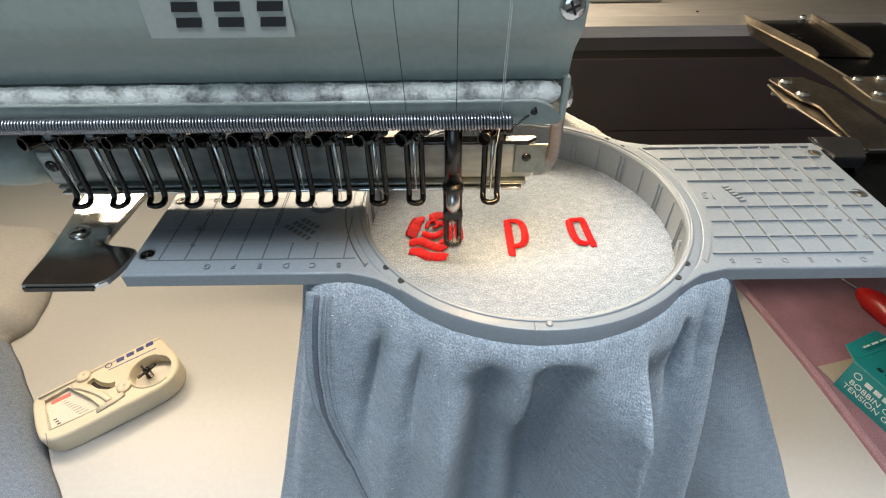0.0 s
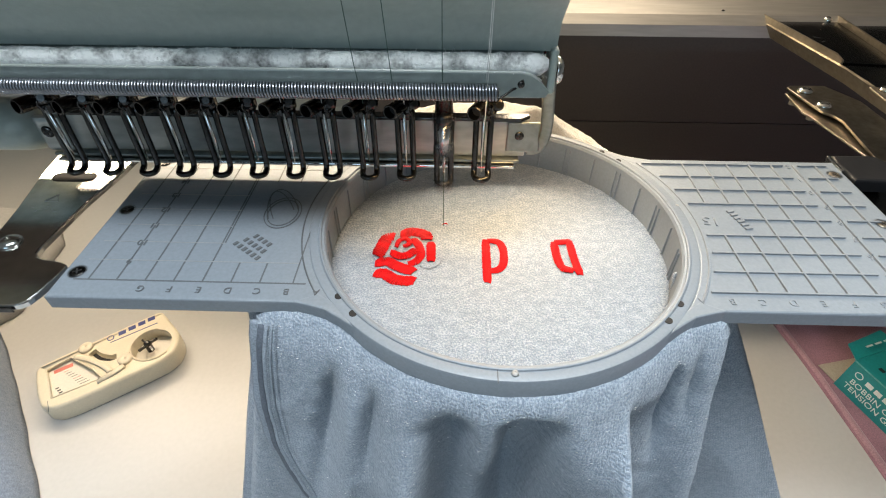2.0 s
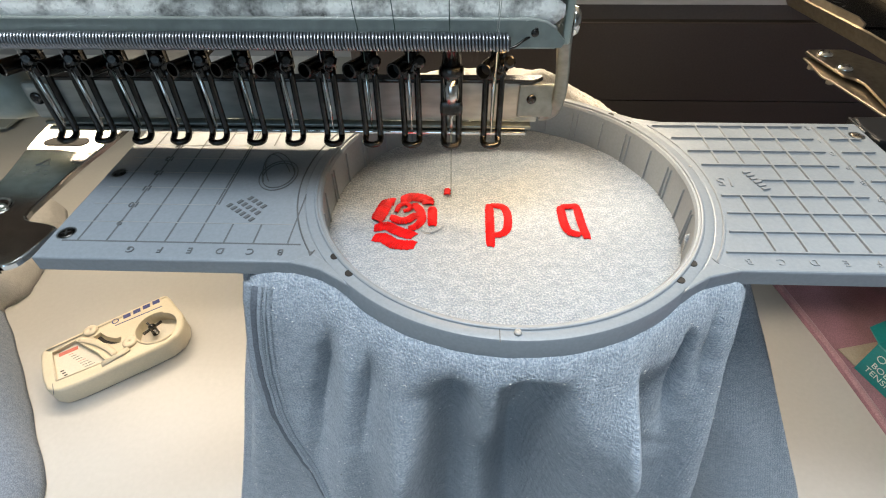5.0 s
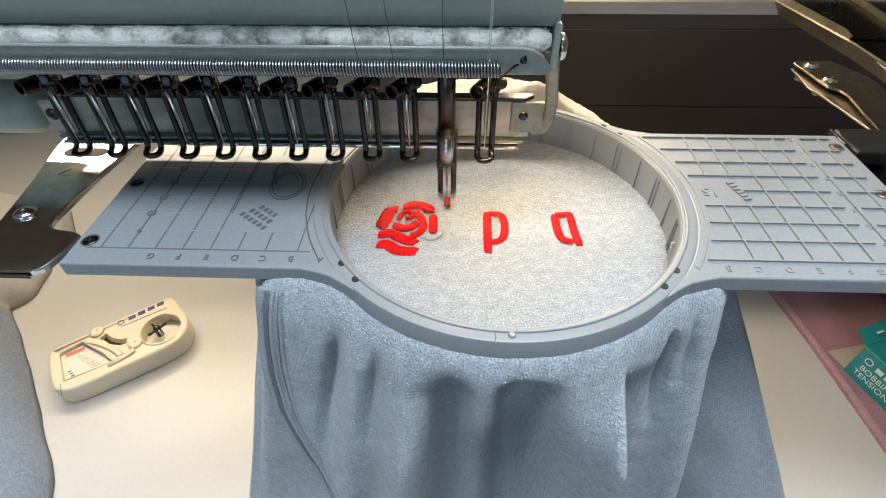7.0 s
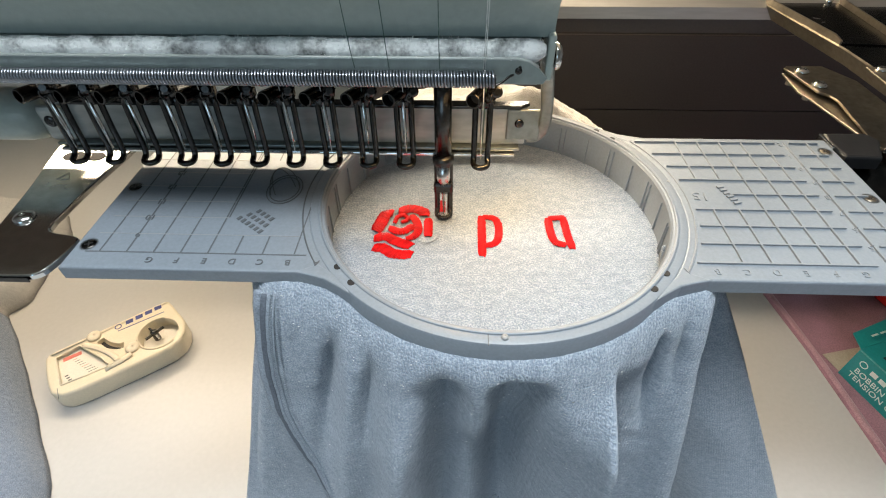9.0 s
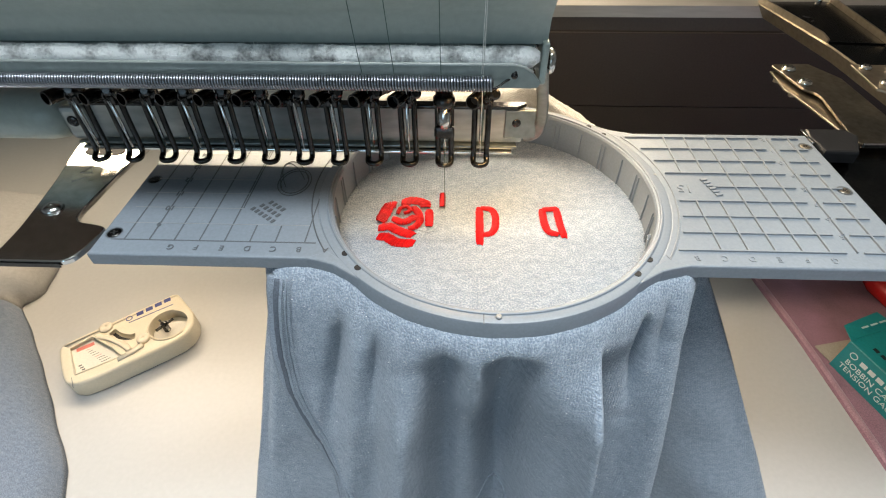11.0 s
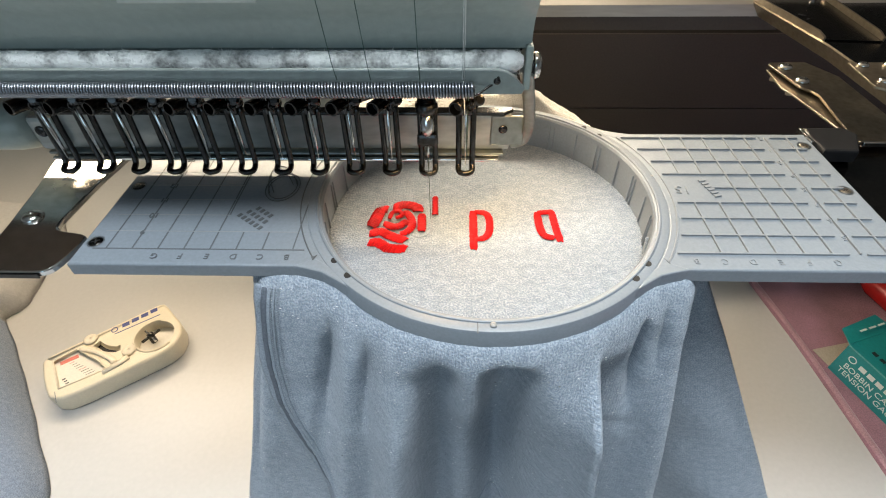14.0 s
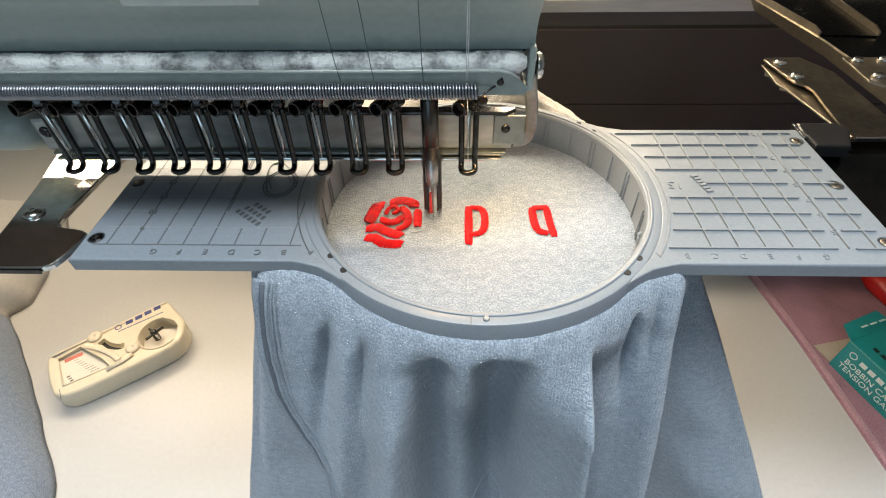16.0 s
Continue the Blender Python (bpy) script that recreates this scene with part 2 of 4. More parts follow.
def tube(bm, points, r, n=8, flat=1.0, caps=True):
    """Sweeps a round (or flattened) section along the points."""
    pts = [Vector(p) for p in points]
    rings, side = [], None
    for i, p in enumerate(pts):
        d = (pts[min(i + 1, len(pts) - 1)] - pts[max(i - 1, 0)]).normalized()
        ref = side or (Vector((0, 0, 1)) if abs(d.z) < 0.9 else Vector((0, 1, 0))).cross(d)
        side = (ref - d * ref.dot(d)).normalized()
        up = d.cross(side)
        rr = r[i] if isinstance(r, (list, tuple)) else r
        rings.append([bm.verts.new(p + side * rr * math.cos(2 * math.pi * k / n) + up * rr * flat * math.sin(2 * math.pi * k / n)) for k in range(n)])
    for a, b in zip(rings, rings[1:]):
        for k in range(n):
            bm.faces.new((a[k], a[(k + 1) % n], b[(k + 1) % n], b[k]))
    if caps:
        bm.faces.new(rings[0][::-1])
        bm.faces.new(rings[-1])
    return bm


def lathe(bm, profile, n=96, a0=0.0, a1=360.0, m=None):
    """Turns (radius, z) pairs about z; a closed profile gives a solid ring."""
    full = abs(a1 - a0) >= 360
    rows = []
    for i in range(n if full else n + 1):
        a = radians(a0 + (a1 - a0) * i / n)
        rows.append([bm.verts.new((m or Matrix()) @ Vector((r * math.cos(a), r * math.sin(a), z))) for r, z in profile])
    k = len(profile)
    for i in range(n):
        a, b = rows[i], rows[(i + 1) % len(rows)]
        for j in range(k):
            bm.faces.new((a[j], b[j], b[(j + 1) % k], a[(j + 1) % k]))
    return bm


def screw(parent, x, y, z, r=0.003, h=0.0016, mat=None, m=None, name="screw"):
    """Domed head with a cross slot."""
    bm = bmesh.new()
    prof = [(0.00001, 0), (r, 0), (r, h * 0.35), (r * 0.8, h * 0.8), (r * 0.4, h), (0.00001, h)]
    lathe(bm, prof, 20)
    ob = part(name, bm, mat or CHROME, parent, smooth=True)
    ob.matrix_local = m or pose(x, y, z)
    bm = bmesh.new()
    box(bm, -r * 0.55, r * 0.55, -r * 0.1, r * 0.1, h * 0.9, h * 1.06)
    box(bm, -r * 0.1, r * 0.1, -r * 0.55, r * 0.55, h * 0.9, h * 1.07)
    part("slot", bm, DARK, ob).matrix_local = pose(0, 0, 0, 0, 0, 25)
    return ob


def text(name, body, size, mat, parent, m, depth=0.0002):
    cu = bpy.data.curves.new(name, "FONT")
    cu.body, cu.size, cu.extrude = body, size, depth
    cu.align_x, cu.align_y = "CENTER", "CENTER"
    tmp = new(name + "_source", cu)
    me = bpy.data.meshes.new_from_object(tmp.evaluated_get(bpy.context.evaluated_depsgraph_get()))
    bpy.data.objects.remove(tmp)
    me.materials.clear()
    me.materials.append(mat)
    ob = new(name, me)
    ob.parent, ob.matrix_local = parent, m
    return ob


def sheet(rows, uv=None):
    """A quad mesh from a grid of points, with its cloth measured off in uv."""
    bm = bmesh.new()
    layer = bm.loops.layers.uv.new("uv")
    vs = [[bm.verts.new(p) for p in row] for row in rows]
    for i in range(len(rows) - 1):
        for j in range(len(rows[0]) - 1):
            f = bm.faces.new((vs[i][j], vs[i][j + 1], vs[i + 1][j + 1], vs[i + 1][j]))
            for l, (a, b) in zip(f.loops, ((i, j), (i, j + 1), (i + 1, j + 1), (i + 1, j))):
                l[layer].uv = uv(a, b)
    return bm


def cloth(name, rows, mat, parent, uv, label="", thick=0.0012):
    ni, nj = len(rows), len(rows[0])
    p = np.array(rows, float)
    du = np.linalg.norm(np.diff(p, axis=1), axis=2)
    dv = np.linalg.norm(np.diff(p, axis=0), axis=2)
    u = np.concatenate([np.zeros((ni, 1)), np.cumsum(du, axis=1)], axis=1)
    u -= u[:, nj // 2 : nj // 2 + 1]
    v = np.concatenate([np.zeros((1, nj)), np.cumsum(dv, axis=0)], axis=0)
    if uv is None:
        uv = lambda i, j: (u[i, j], v[i, j])
    ob = part(name, sheet(rows, uv), mat, parent, label, smooth=True)
    so = ob.modifiers.new("thickness", "SOLIDIFY")
    so.thickness, so.offset = thick, 0
    return ob


def bell(x):
    return math.exp(-x * x)


# ---- room ----
def plain(name, x0, x1, y0, y1, z0, z1, mat, label, category):
    ob = part(name, box(bmesh.new(), x0, x1, y0, y1, z0, z1), mat)
    return tagged(ob, label, category, kind="structure")


plain("floor", -2.6, 2.6, -2.6, 2.6, -1.1, -1.0, WALL, "plain grey workshop floor under the table", "floor")
plain("ceiling", -2.6, 2.6, -2.6, 2.6, 1.6, 1.7, WALL, "plain painted workshop ceiling over the machine", "ceiling")
plain("wall_north", -2.6, 2.6, 2.5, 2.6, -1.0, 1.6, WALL, "plain painted workshop wall behind the machine", "wall")
# the wall's opening and its frame are invented to hold the cool fill
bm = bmesh.new()
for x0, x1, z0, z1 in ((-2.6, -1.4, -1.0, 1.6), (0.0, 2.6, -1.0, 1.6), (-1.4, 0.0, -1.0, 0.2), (-1.4, 0.0, 1.3, 1.6)):
    box(bm, x0, x1, -2.6, -2.5, z0, z1)
tagged(part("wall_south", bm, WALL), "plain painted workshop wall with an opening for the cool fill", "wall", kind="structure")
bm = bmesh.new()
for x0, x1, z0, z1 in ((-1.4, -1.36, 0.2, 1.3), (-0.04, 0.0, 0.2, 1.3), (-1.36, -0.04, 0.2, 0.24), (-1.36, -0.04, 1.26, 1.3)):
    box(bm, x0, x1, -2.58, -2.52, z0, z1, 0.004)
tagged(part("fill_frame", bm, TABLETOP), "unseen white frame added around the cool fill", "window", kind="structure")
plain("wall_east", 2.5, 2.6, -2.5, 2.5, -1.0, 1.6, WALL, "plain painted workshop wall beside the machine", "wall")
plain("wall_west", -2.6, -2.5, -2.5, 2.5, -1.0, 1.6, WALL, "plain painted workshop wall beside the table", "wall")


def work_table():
    t = thing("work_table", "white laminate work table under the embroidery machine", "table", at=(0, 0, TABLE))
    part("tabletop", box(bmesh.new(), -1.1, 1.0, -0.6, 0.75, -0.028, 0, 0.003), TABLETOP, t)
    for x in (-1.02, 0.92):
        for y in (-0.52, 0.67):
            part("leg", box(bmesh.new(), x - 0.025, x + 0.025, y - 0.025, y + 0.025, -0.738, -0.028, 0.004), PLATE_GREY, t)
    return t


work_table()


def machine_base():
    """Dark housing behind the hoop, standing on the table."""
    t = thing("machine_base", "dark brown enamelled machine housing behind the hoop", "machine", at=(0, 0.372, TABLE))
    h = -0.071 - TABLE
    part("front_panel", box(bmesh.new(), -0.14, 1.0, 0, 0.003, 0.1072, h), BROWN, t)
    part("lower_panel", box(bmesh.new(), -0.14, 1.0, 0, 0.003, 0.03, 0.1060), BROWN, t)
    part("plinth", box(bmesh.new(), -0.14, 1.0, 0.004, 0.3, 0, 0.028, 0.001), BROWN, t)
    # near-black on these two puts the recessed gap's shade into the colour
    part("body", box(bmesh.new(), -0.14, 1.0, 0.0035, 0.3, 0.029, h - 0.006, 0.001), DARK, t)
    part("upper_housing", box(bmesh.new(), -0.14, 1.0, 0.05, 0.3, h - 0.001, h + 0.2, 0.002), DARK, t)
    return t


machine_base()


# ---- moving carriage: rail, arms, hoop, garment ----
def rail_beam():
    t = thing("frame_beam", "long aluminium beam of the frame carriage with screws", "beam", at=(0, 0.2505, 0))
    bm = bmesh.new()
    prof = [(0, -0.015), (0, -0.006), (0.006, 0.0), (0.03, 0.004), (0.06, 0.004), (0.06, -0.015)]
    a, b = ([bm.verts.new((x, y, z)) for y, z in prof] for x in (-0.2, 0.75))
    bm.faces.new(a)
    bm.faces.new(b[::-1])
    for i in range(len(prof)):
        bm.faces.new((a[i], b[i], b[(i + 1) % 6], a[(i + 1) % 6]))
    part("profile", bm, ALU, t)
    part("lower_lip", box(bmesh.new(), -0.2, 0.75, 0.004, 0.05, -0.027, -0.0155), BROWN, t, "brown lower lip of the beam")
    part("mounting_plate", box(bmesh.new(), 0.06, 0.165, 0.03, 0.05, 0.0045, 0.009, 0.001), ALU, t)
    for x in (0.105, 0.148):
        screw(t, x, 0.04, 0.009, 0.004, 0.003)
    screw(t, 0.19, 0.012, 0.0012, 0.0012, 0.0008, DARK)
    return t


def left_arm():
    """Polished clamp arm that holds the hoop's plate."""
    t = thing("clamp_arm", "polished steel clamp arm gripping the grey hoop plate", "clamp", "hoop clamp arms")
    o = [(-0.1925, -0.034), (-0.1925, -0.0485), (-0.1912, -0.0500), (-0.1650, -0.0500), (-0.1620, -0.0490), (-0.1602, -0.0468), (-0.1585, -0.040), (-0.1572, -0.0320), (-0.1585, -0.0290), (-0.1735, -0.0268), (-0.1715, 0.007), (-0.168, 0.03), (-0.163, 0.1), (-0.163, 0.262), (-0.215, 0.262), (-0.2120, 0.1), (-0.2040, 0.03), (-0.1975, 0.001), (-0.1935, -0.025)]
    part("plate", prism(bmesh.new(), rounded(o, 0.3, 0.003), -0.0035, -0.0012, 0.0006), CHROME, t)
    part("front_lip", box(bmesh.new(), -0.1912, -0.165, -0.0506, -0.0501, -0.0042, -0.0018, 0.0003), STEEL, t)
    part("bolt", lathe(bmesh.new(), [(0.00001, 0.0021), (0.0016, 0.0020), (0.0030, 0.0016), (0.0040, 0.0009), (0.0043, 0.0), (0.00001, 0.0)][::-1], 28), CHROME, t, "domed steel bolt", True).matrix_local = pose(-0.1861, -0.0192, -0.0012)
    bm = bmesh.new()
    n = 24
    oval = [(-0.187 + math.copysign(0.0065, math.cos(a)) + 0.0032 * math.cos(a), 0.0245 + 0.0032 * math.sin(a)) for a in (2 * math.pi * (i + 0.5) / n for i in range(n))]
    prism(bm, oval, -0.0012, -0.0009)
    part("slot", bm, DARK, t)
    mx, my = -0.1862, 0.0085
    part("engraved_mark", tube(bmesh.new(), [(mx - 0.0028, my - 0.0020, -0.0011), (mx, my + 0.0030, -0.0011), (mx + 0.0028, my - 0.0020, -0.0011), (mx - 0.0028, my - 0.0020, -0.0011)], 0.00018, 4), LABEL, t)
    for k in range(14):
        x, y = mx + random.uniform(-0.006, 0.006), my - random.uniform(0.003, 0.009)
        part("scratch", tube(bmesh.new(), [(x, y, -0.00118), (x + random.uniform(-0.002, 0.002), y + random.uniform(-0.0007, 0.0007), -0.00118)], 0.00012, 4), LABEL, t)
    return t


def right_arm():
    t = thing("clamp_arm", "zinc-plated steel arm with a black clip holding the hoop plate", "clamp", "hoop clamp arms")
    part("clip", prism(bmesh.new(), [(0.1600, 0.0540), (0.1800, 0.0545), (0.1835, 0.048), (0.1760, 0.0330), (0.1600, 0.0335), (0.1585, 0.047)], -0.0075, -0.0012, 0.0012), BLACK, t, "glossy black plastic clip")
    part("arm_bar", box(bmesh.new(), 0.1585, 0.2100, -0.05, 0.052, -0.0150, -0.0095, 0.0008), STEEL, t)
    part("clip_edge", box(bmesh.new(), 0.1568, 0.1583, 0.040, 0.0525, -0.006, -0.0006, 0.0004), CHROME, t)
    # two stacked strips, the upper one cranked beyond its screws
    upper = [(0.1812, 0.1372), (0.1840, 0.1400), (0.2050, 0.1405), (0.2150, 0.120), (0.2150, 0.046), (0.1962, 0.0480), (0.1858, 0.0466), (0.1858, 0.0585), (0.1915, 0.0960), (0.1900, 0.1015), (0.1860, 0.1060)]
    # upper strip in the zinc with dark reflections coloured in
    part("strip", prism(bmesh.new(), upper[::-1], -0.0062, -0.0050, 0.0003), ZINC_DARK, t)
    lower = [(0.1815, 0.1370), (0.2050, 0.1400), (0.2100, 0.060), (0.1880, 0.0600), (0.1815, 0.1040), (0.1790, 0.1120)]
    part("strip", prism(bmesh.new(), lower[::-1], -0.0092, -0.0082, 0.0003), BRASSY, t)
    part("strip_lip", box(bmesh.new(), 0.1860, 0.2150, 0.0446, 0.0462, -0.0066, -0.0040, 0.0005), CHROME, t)
    for x, y in ((0.1891, 0.1320), (0.1899, 0.1132)):
        screw(t, x, y, -0.0050, 0.0041, 0.0022)
        part("nut", lathe(bmesh.new(), [(0.0001, 0), (0.0020, 0), (0.0020, 0.0024), (0.0001, 0.0024)], 8), BRASSY, t).matrix_local = pose(x - 0.006, y - 0.003, -0.0118)
    # angle that carries the strips: bright slanting wall, dark shelf, folded channel on it
    bm = bmesh.new()
    foot, top = [(0.2270, 0.2500), (0.2372, 0.1660), (0.2384, 0.1000), (0.2392, -0.05)], [(0.2190, 0.2500), (0.2312, 0.1650), (0.2335, 0.1000), (0.2345, -0.05)]
    rings = [[bm.verts.new(p) for p in ((a[0], a[1], -0.0150), (b[0], b[1], -0.0045), (b[0] + 0.0016, b[1], -0.0040), (a[0] + 0.0018, a[1], -0.0150))] for a, b in zip(foot, top)]
    for a, b in zip(rings, rings[1:]):
        for k in range(4):
            bm.faces.new((a[k], a[(k + 1) % 4], b[(k + 1) % 4], b[k]))
    bm.faces.new(rings[0])
    bm.faces.new(rings[-1][::-1])
    part("angle_wall", bm, BRASSY, t)
    part("angle_shelf", prism(bmesh.new(), [(0.2215, 0.2490), (0.2332, 0.1645), (0.2354, 0.1000), (0.2364, -0.05), (0.33, -0.05), (0.33, 0.2490)][::-1], -0.0056, -0.0046), STEEL, t)
    lug = part("lug", prism(bmesh.new(), [(0.2205, 0.2640), (0.2343, 0.1730), (0.2695, 0.1695), (0.2755, 0.2640)][::-1], -0.0044, -0.0034, 0.0002), STEEL, t, "dark folded channel piece")
    for x0, x1, y1 in ((0.2183, 0.2318, 0.1719), (0.2760, 0.2700, 0.1707)):
        bm = bmesh.new()
        a, b = Vector((x0, 0.2640, 0)), Vector((x1, y1, 0))
        path = [a, a.lerp(b, 0.92), b]
        for p, q, za, zb in ((path[0], path[1], 0.0003, 0.0003), (path[1], path[2], 0.0003, -0.0016)):
            vs = [bm.verts.new(c) for c in (p + Vector((0, 0, -0.0042)), q + Vector((0, 0, -0.0042)), q + Vector((0, 0, zb)), p + Vector((0, 0, za)))]
            ws = [bm.verts.new(v.co + Vector((0.0013, 0, 0))) for v in vs]
            bm.faces.new(vs)
            bm.faces.new(ws[::-1])
            for k in range(4):
                bm.faces.new((vs[k], vs[(k + 1) % 4], ws[(k + 1) % 4], ws[k]))
        part("lug_flange", bm, BRASSY, lug)
    for x, y, r in ((0.2382, 0.2600, 0.0030), (0.2680, 0.2560, 0.0032)):
        screw(t, x, y, -0.0034, r, 0.003)
    part("cross_tab", prism(bmesh.new(), [(0.2262, 0.1335), (0.2238, 0.1012), (0.2300, 0.0960), (0.262, 0.0960), (0.262, 0.1335)][::-1], -0.0036, -0.0022, 0.0004), BRASSY, t)
    for x, y in ((0.2322, 0.1285), (0.2318, 0.1070), (0.2480, 0.1290)):
        screw(t, x, y, -0.0022, 0.0034, 0.0020)
    return t


def embroidery_hoop():
    t = thing("embroidery_hoop", "round grey plastic embroidery hoop with two gridded side plates", "hoop")
    ring = part("ring", lathe(bmesh.new(), [(0.0690, -0.019), (0.0686, -0.0012), (0.0693, -0.0002), (0.0702, 0.0), (0.0738, 0.0), (0.0746, -0.0003), (0.0750, -0.0011), (0.0753, -0.0084), (0.0748, -0.0090), (0.0735, -0.0090), (0.0735, -0.019)], 160), HOOP, t, smooth=False)
    for f in ring.data.polygons:
        f.use_smooth = True
    ring.data.set_sharp_from_angle(angle=radians(35))
    part("rim", lathe(bmesh.new(), [(0.0700, -0.0002), (0.0703, 0.0005), (0.0712, 0.0005), (0.0715, -0.0002)], 140), HOOP, ring, smooth=True)
    for i in range(-8, 22):
        a = 11.2 + 11.6 * i
        if 200 < a % 360 < 340:
            continue
        for da in (-1.0, 1.0) if i % 2 == 0 else (0.0,):
            bm = box(bmesh.new(), 0.0681, 0.0692, -0.00028, 0.00028, -0.0175, -0.003, 0.0002, 1)
            part("inner_rib", bm, HOOP, ring).matrix_local = pose(0, 0, 0, 0, 0, a + da)
    for sx in (-1, 1):
        for sy in (-1, 1):
            for x, y in ((0.0567, 0.0437), (0.0507, 0.0510)):
                r = 0.00135
                hole = part("hole", lathe(bmesh.new(), [(0.00001, 0.0), (r, 0.0), (r, 0.0003), (0.00001, 0.0003)], 16), DARK, ring)
                hole.matrix_local = pose(sx * x, sy * y, 0.0)
    part("nub", lathe(bmesh.new(), [(0.00001, 0), (0.0012, 0), (0.0010, 0.0006), (0.00001, 0.0008)], 14), HOOP_MARK, ring, smooth=True).matrix_local = pose(0, -0.0722, 0)
    part("nub", lathe(bmesh.new(), [(0.00001, 0), (0.0008, 0), (0.0006, 0.0005), (0.00001, 0.0005)], 14), HOOP_MARK, ring).matrix_local = pose(0.0732, 0.0105, -0.0003)
    part("ring_joint", box(bmesh.new(), -0.0052, -0.0049, -0.0755, -0.0705, 0, 0.00012), GROOVE, ring)
    for s in (-1, 1):
        # plate outline: concave along the ring, straight outside
        arc = [(0.0745 * math.cos(a), 0.0745 * math.sin(a)) for a in (radians(-38 + 76 * i / 24) for i in range(25))]
        o = [(0.156, -0.0462), (0.156, 0.0462)]
        outline = [(0.0610, -0.0462), *o, (0.0610, 0.0462)] + arc[::-1]
        outline = [(s * x, y) for x, y in outline]
        if s < 0:
            outline = outline[::-1]
        pl = part("side_plate", prism(bmesh.new(), outline, -0.0062, -0.0004, 0.0007), HOOP, t)
        for sy in (-1, 1):
            # webs that flow from ring into plate
            web = [(0.0500, 0.0560), (0.0560, 0.0520), (0.0605, 0.0492), (0.0660, 0.0475), (0.0720, 0.0460), (0.0640, 0.0420), (0.0560, 0.0475)]
            web = [(s * x, sy * y) for x, y in web]
            if s * sy < 0:
                web = web[::-1]
            part("web", prism(bmesh.new(), web[::-1], -0.0062, -0.0003, 0.0006), HOOP, pl)
        # raised border that follows the ring
        edge = [(s * 0.0775 * math.cos(a), 0.0775 * math.sin(a), -0.0003) for a in (radians(-33 + 66 * i / 30) for i in range(31))]
        border = [(s * 0.0655, 0.0425, -0.0003), *edge[::-1], (s * 0.0655, -0.0415, -0.0003)]
        part("border", tube(bmesh.new(), border, 0.00045 if s > 0 else 0.00028, 6), LIT_RIDGE if s > 0 else GROOVE, pl)
        # marks: lighter copy on the lit right plate, dark groove shade on the left
        mark = LIT_RIDGE if s > 0 else GROOVE
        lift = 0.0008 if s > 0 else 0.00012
        xs = [0.1453 - 0.01 * k for k in range(8)]
        ys = [0.0420 - 0.01 * k for k in range(9)]
        for k, y in enumerate(ys):
            x_in = max(0.0655, math.sqrt(max(0.0, 0.079 ** 2 - y * y)))
            if s > 0 and k == 4:
                x_in = 0.0953
            if s < 0 and 1 < k < 7:
                x_in = 0.104
            runs = ((x_in, 0.1310), (0.1375, 0.1505)) if s > 0 else ((x_in, 0.1505),)
            # the broad back line on the left holds a shadow in its dark colour
            wide = 0.00030 if s > 0 else (0.00050 if k == 0 else 0.00026 if k == 8 else 0.00012)
            for a, b in runs:
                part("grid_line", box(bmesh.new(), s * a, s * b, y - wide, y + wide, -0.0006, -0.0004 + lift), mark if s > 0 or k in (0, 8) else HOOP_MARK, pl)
        for k, x in enumerate(xs):
            if x < 0.0785:
                continue
            for j in range(8):
                y1, y0 = 0.0417 - 0.01 * j, 0.0323 - 0.01 * j
                if s > 0 and k in (5, 6) and j in (3, 4):
                    continue
                if s < 0 and k >= 5 and 1 < j < 7:
                    continue
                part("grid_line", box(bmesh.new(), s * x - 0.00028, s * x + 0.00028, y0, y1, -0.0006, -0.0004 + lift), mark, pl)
        for k, ch in enumerate("ABCDEFG"):
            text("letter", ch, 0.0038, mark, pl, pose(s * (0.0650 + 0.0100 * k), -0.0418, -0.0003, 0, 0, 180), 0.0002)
        for k in range(8):
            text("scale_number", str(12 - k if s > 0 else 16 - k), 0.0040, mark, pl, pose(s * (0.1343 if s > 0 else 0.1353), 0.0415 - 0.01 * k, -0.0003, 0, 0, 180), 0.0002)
        for x, y in ((0.1512, 0.0358), (0.1512, 0.0012), (0.1512, -0.0343)):
            sc = screw(pl, s * x, y, -0.0006, 0.0027 if s < 0 else 0.0023, 0.0005, STEEL if s < 0 else BRASSY)
            part("screw_recess", lathe(bmesh.new(), [(0.0023, 0), (0.0032, 0), (0.0032, 0.0002), (0.0023, 0.0002)], 20), GROOVE, sc).matrix_local = pose(0, 0, 0)
        if s > 0:
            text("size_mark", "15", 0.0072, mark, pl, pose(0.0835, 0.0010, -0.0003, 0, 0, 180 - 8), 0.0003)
            for j in range(6):
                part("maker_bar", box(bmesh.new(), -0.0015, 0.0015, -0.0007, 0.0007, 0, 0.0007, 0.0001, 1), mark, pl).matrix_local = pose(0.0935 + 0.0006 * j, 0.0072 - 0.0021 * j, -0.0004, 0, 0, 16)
        else:
            cx, cy = -0.0875, 0.0010
            for rx, ry, tilt in ((0.0072, 0.0098, 0), (0.0060, 0.0082, 0), (0.0060, 0.0165, 20), (0.0044, 0.0158, 26)):
                ca, sa = math.cos(radians(tilt)), math.sin(radians(tilt))
                pts = [(cx + rx * math.cos(a) * ca - ry * math.sin(a) * sa, cy + rx * math.cos(a) * sa + ry * math.sin(a) * ca, -0.0002) for a in (2 * math.pi * i / 44 for i in range(45 if tilt == 0 else 24))]
                part("emblem_curve", tube(bmesh.new(), pts, 0.00022, 5), mark, pl)
            part("long_groove", box(bmesh.new(), -0.1046, -0.1041, -0.0177, 0.0417, -0.0006, -0.00026), mark, pl)
            part("grid_line", box(bmesh.new(), -0.0740, -0.0735, -0.0375, -0.0105, -0.0006, -0.00028), mark, pl)
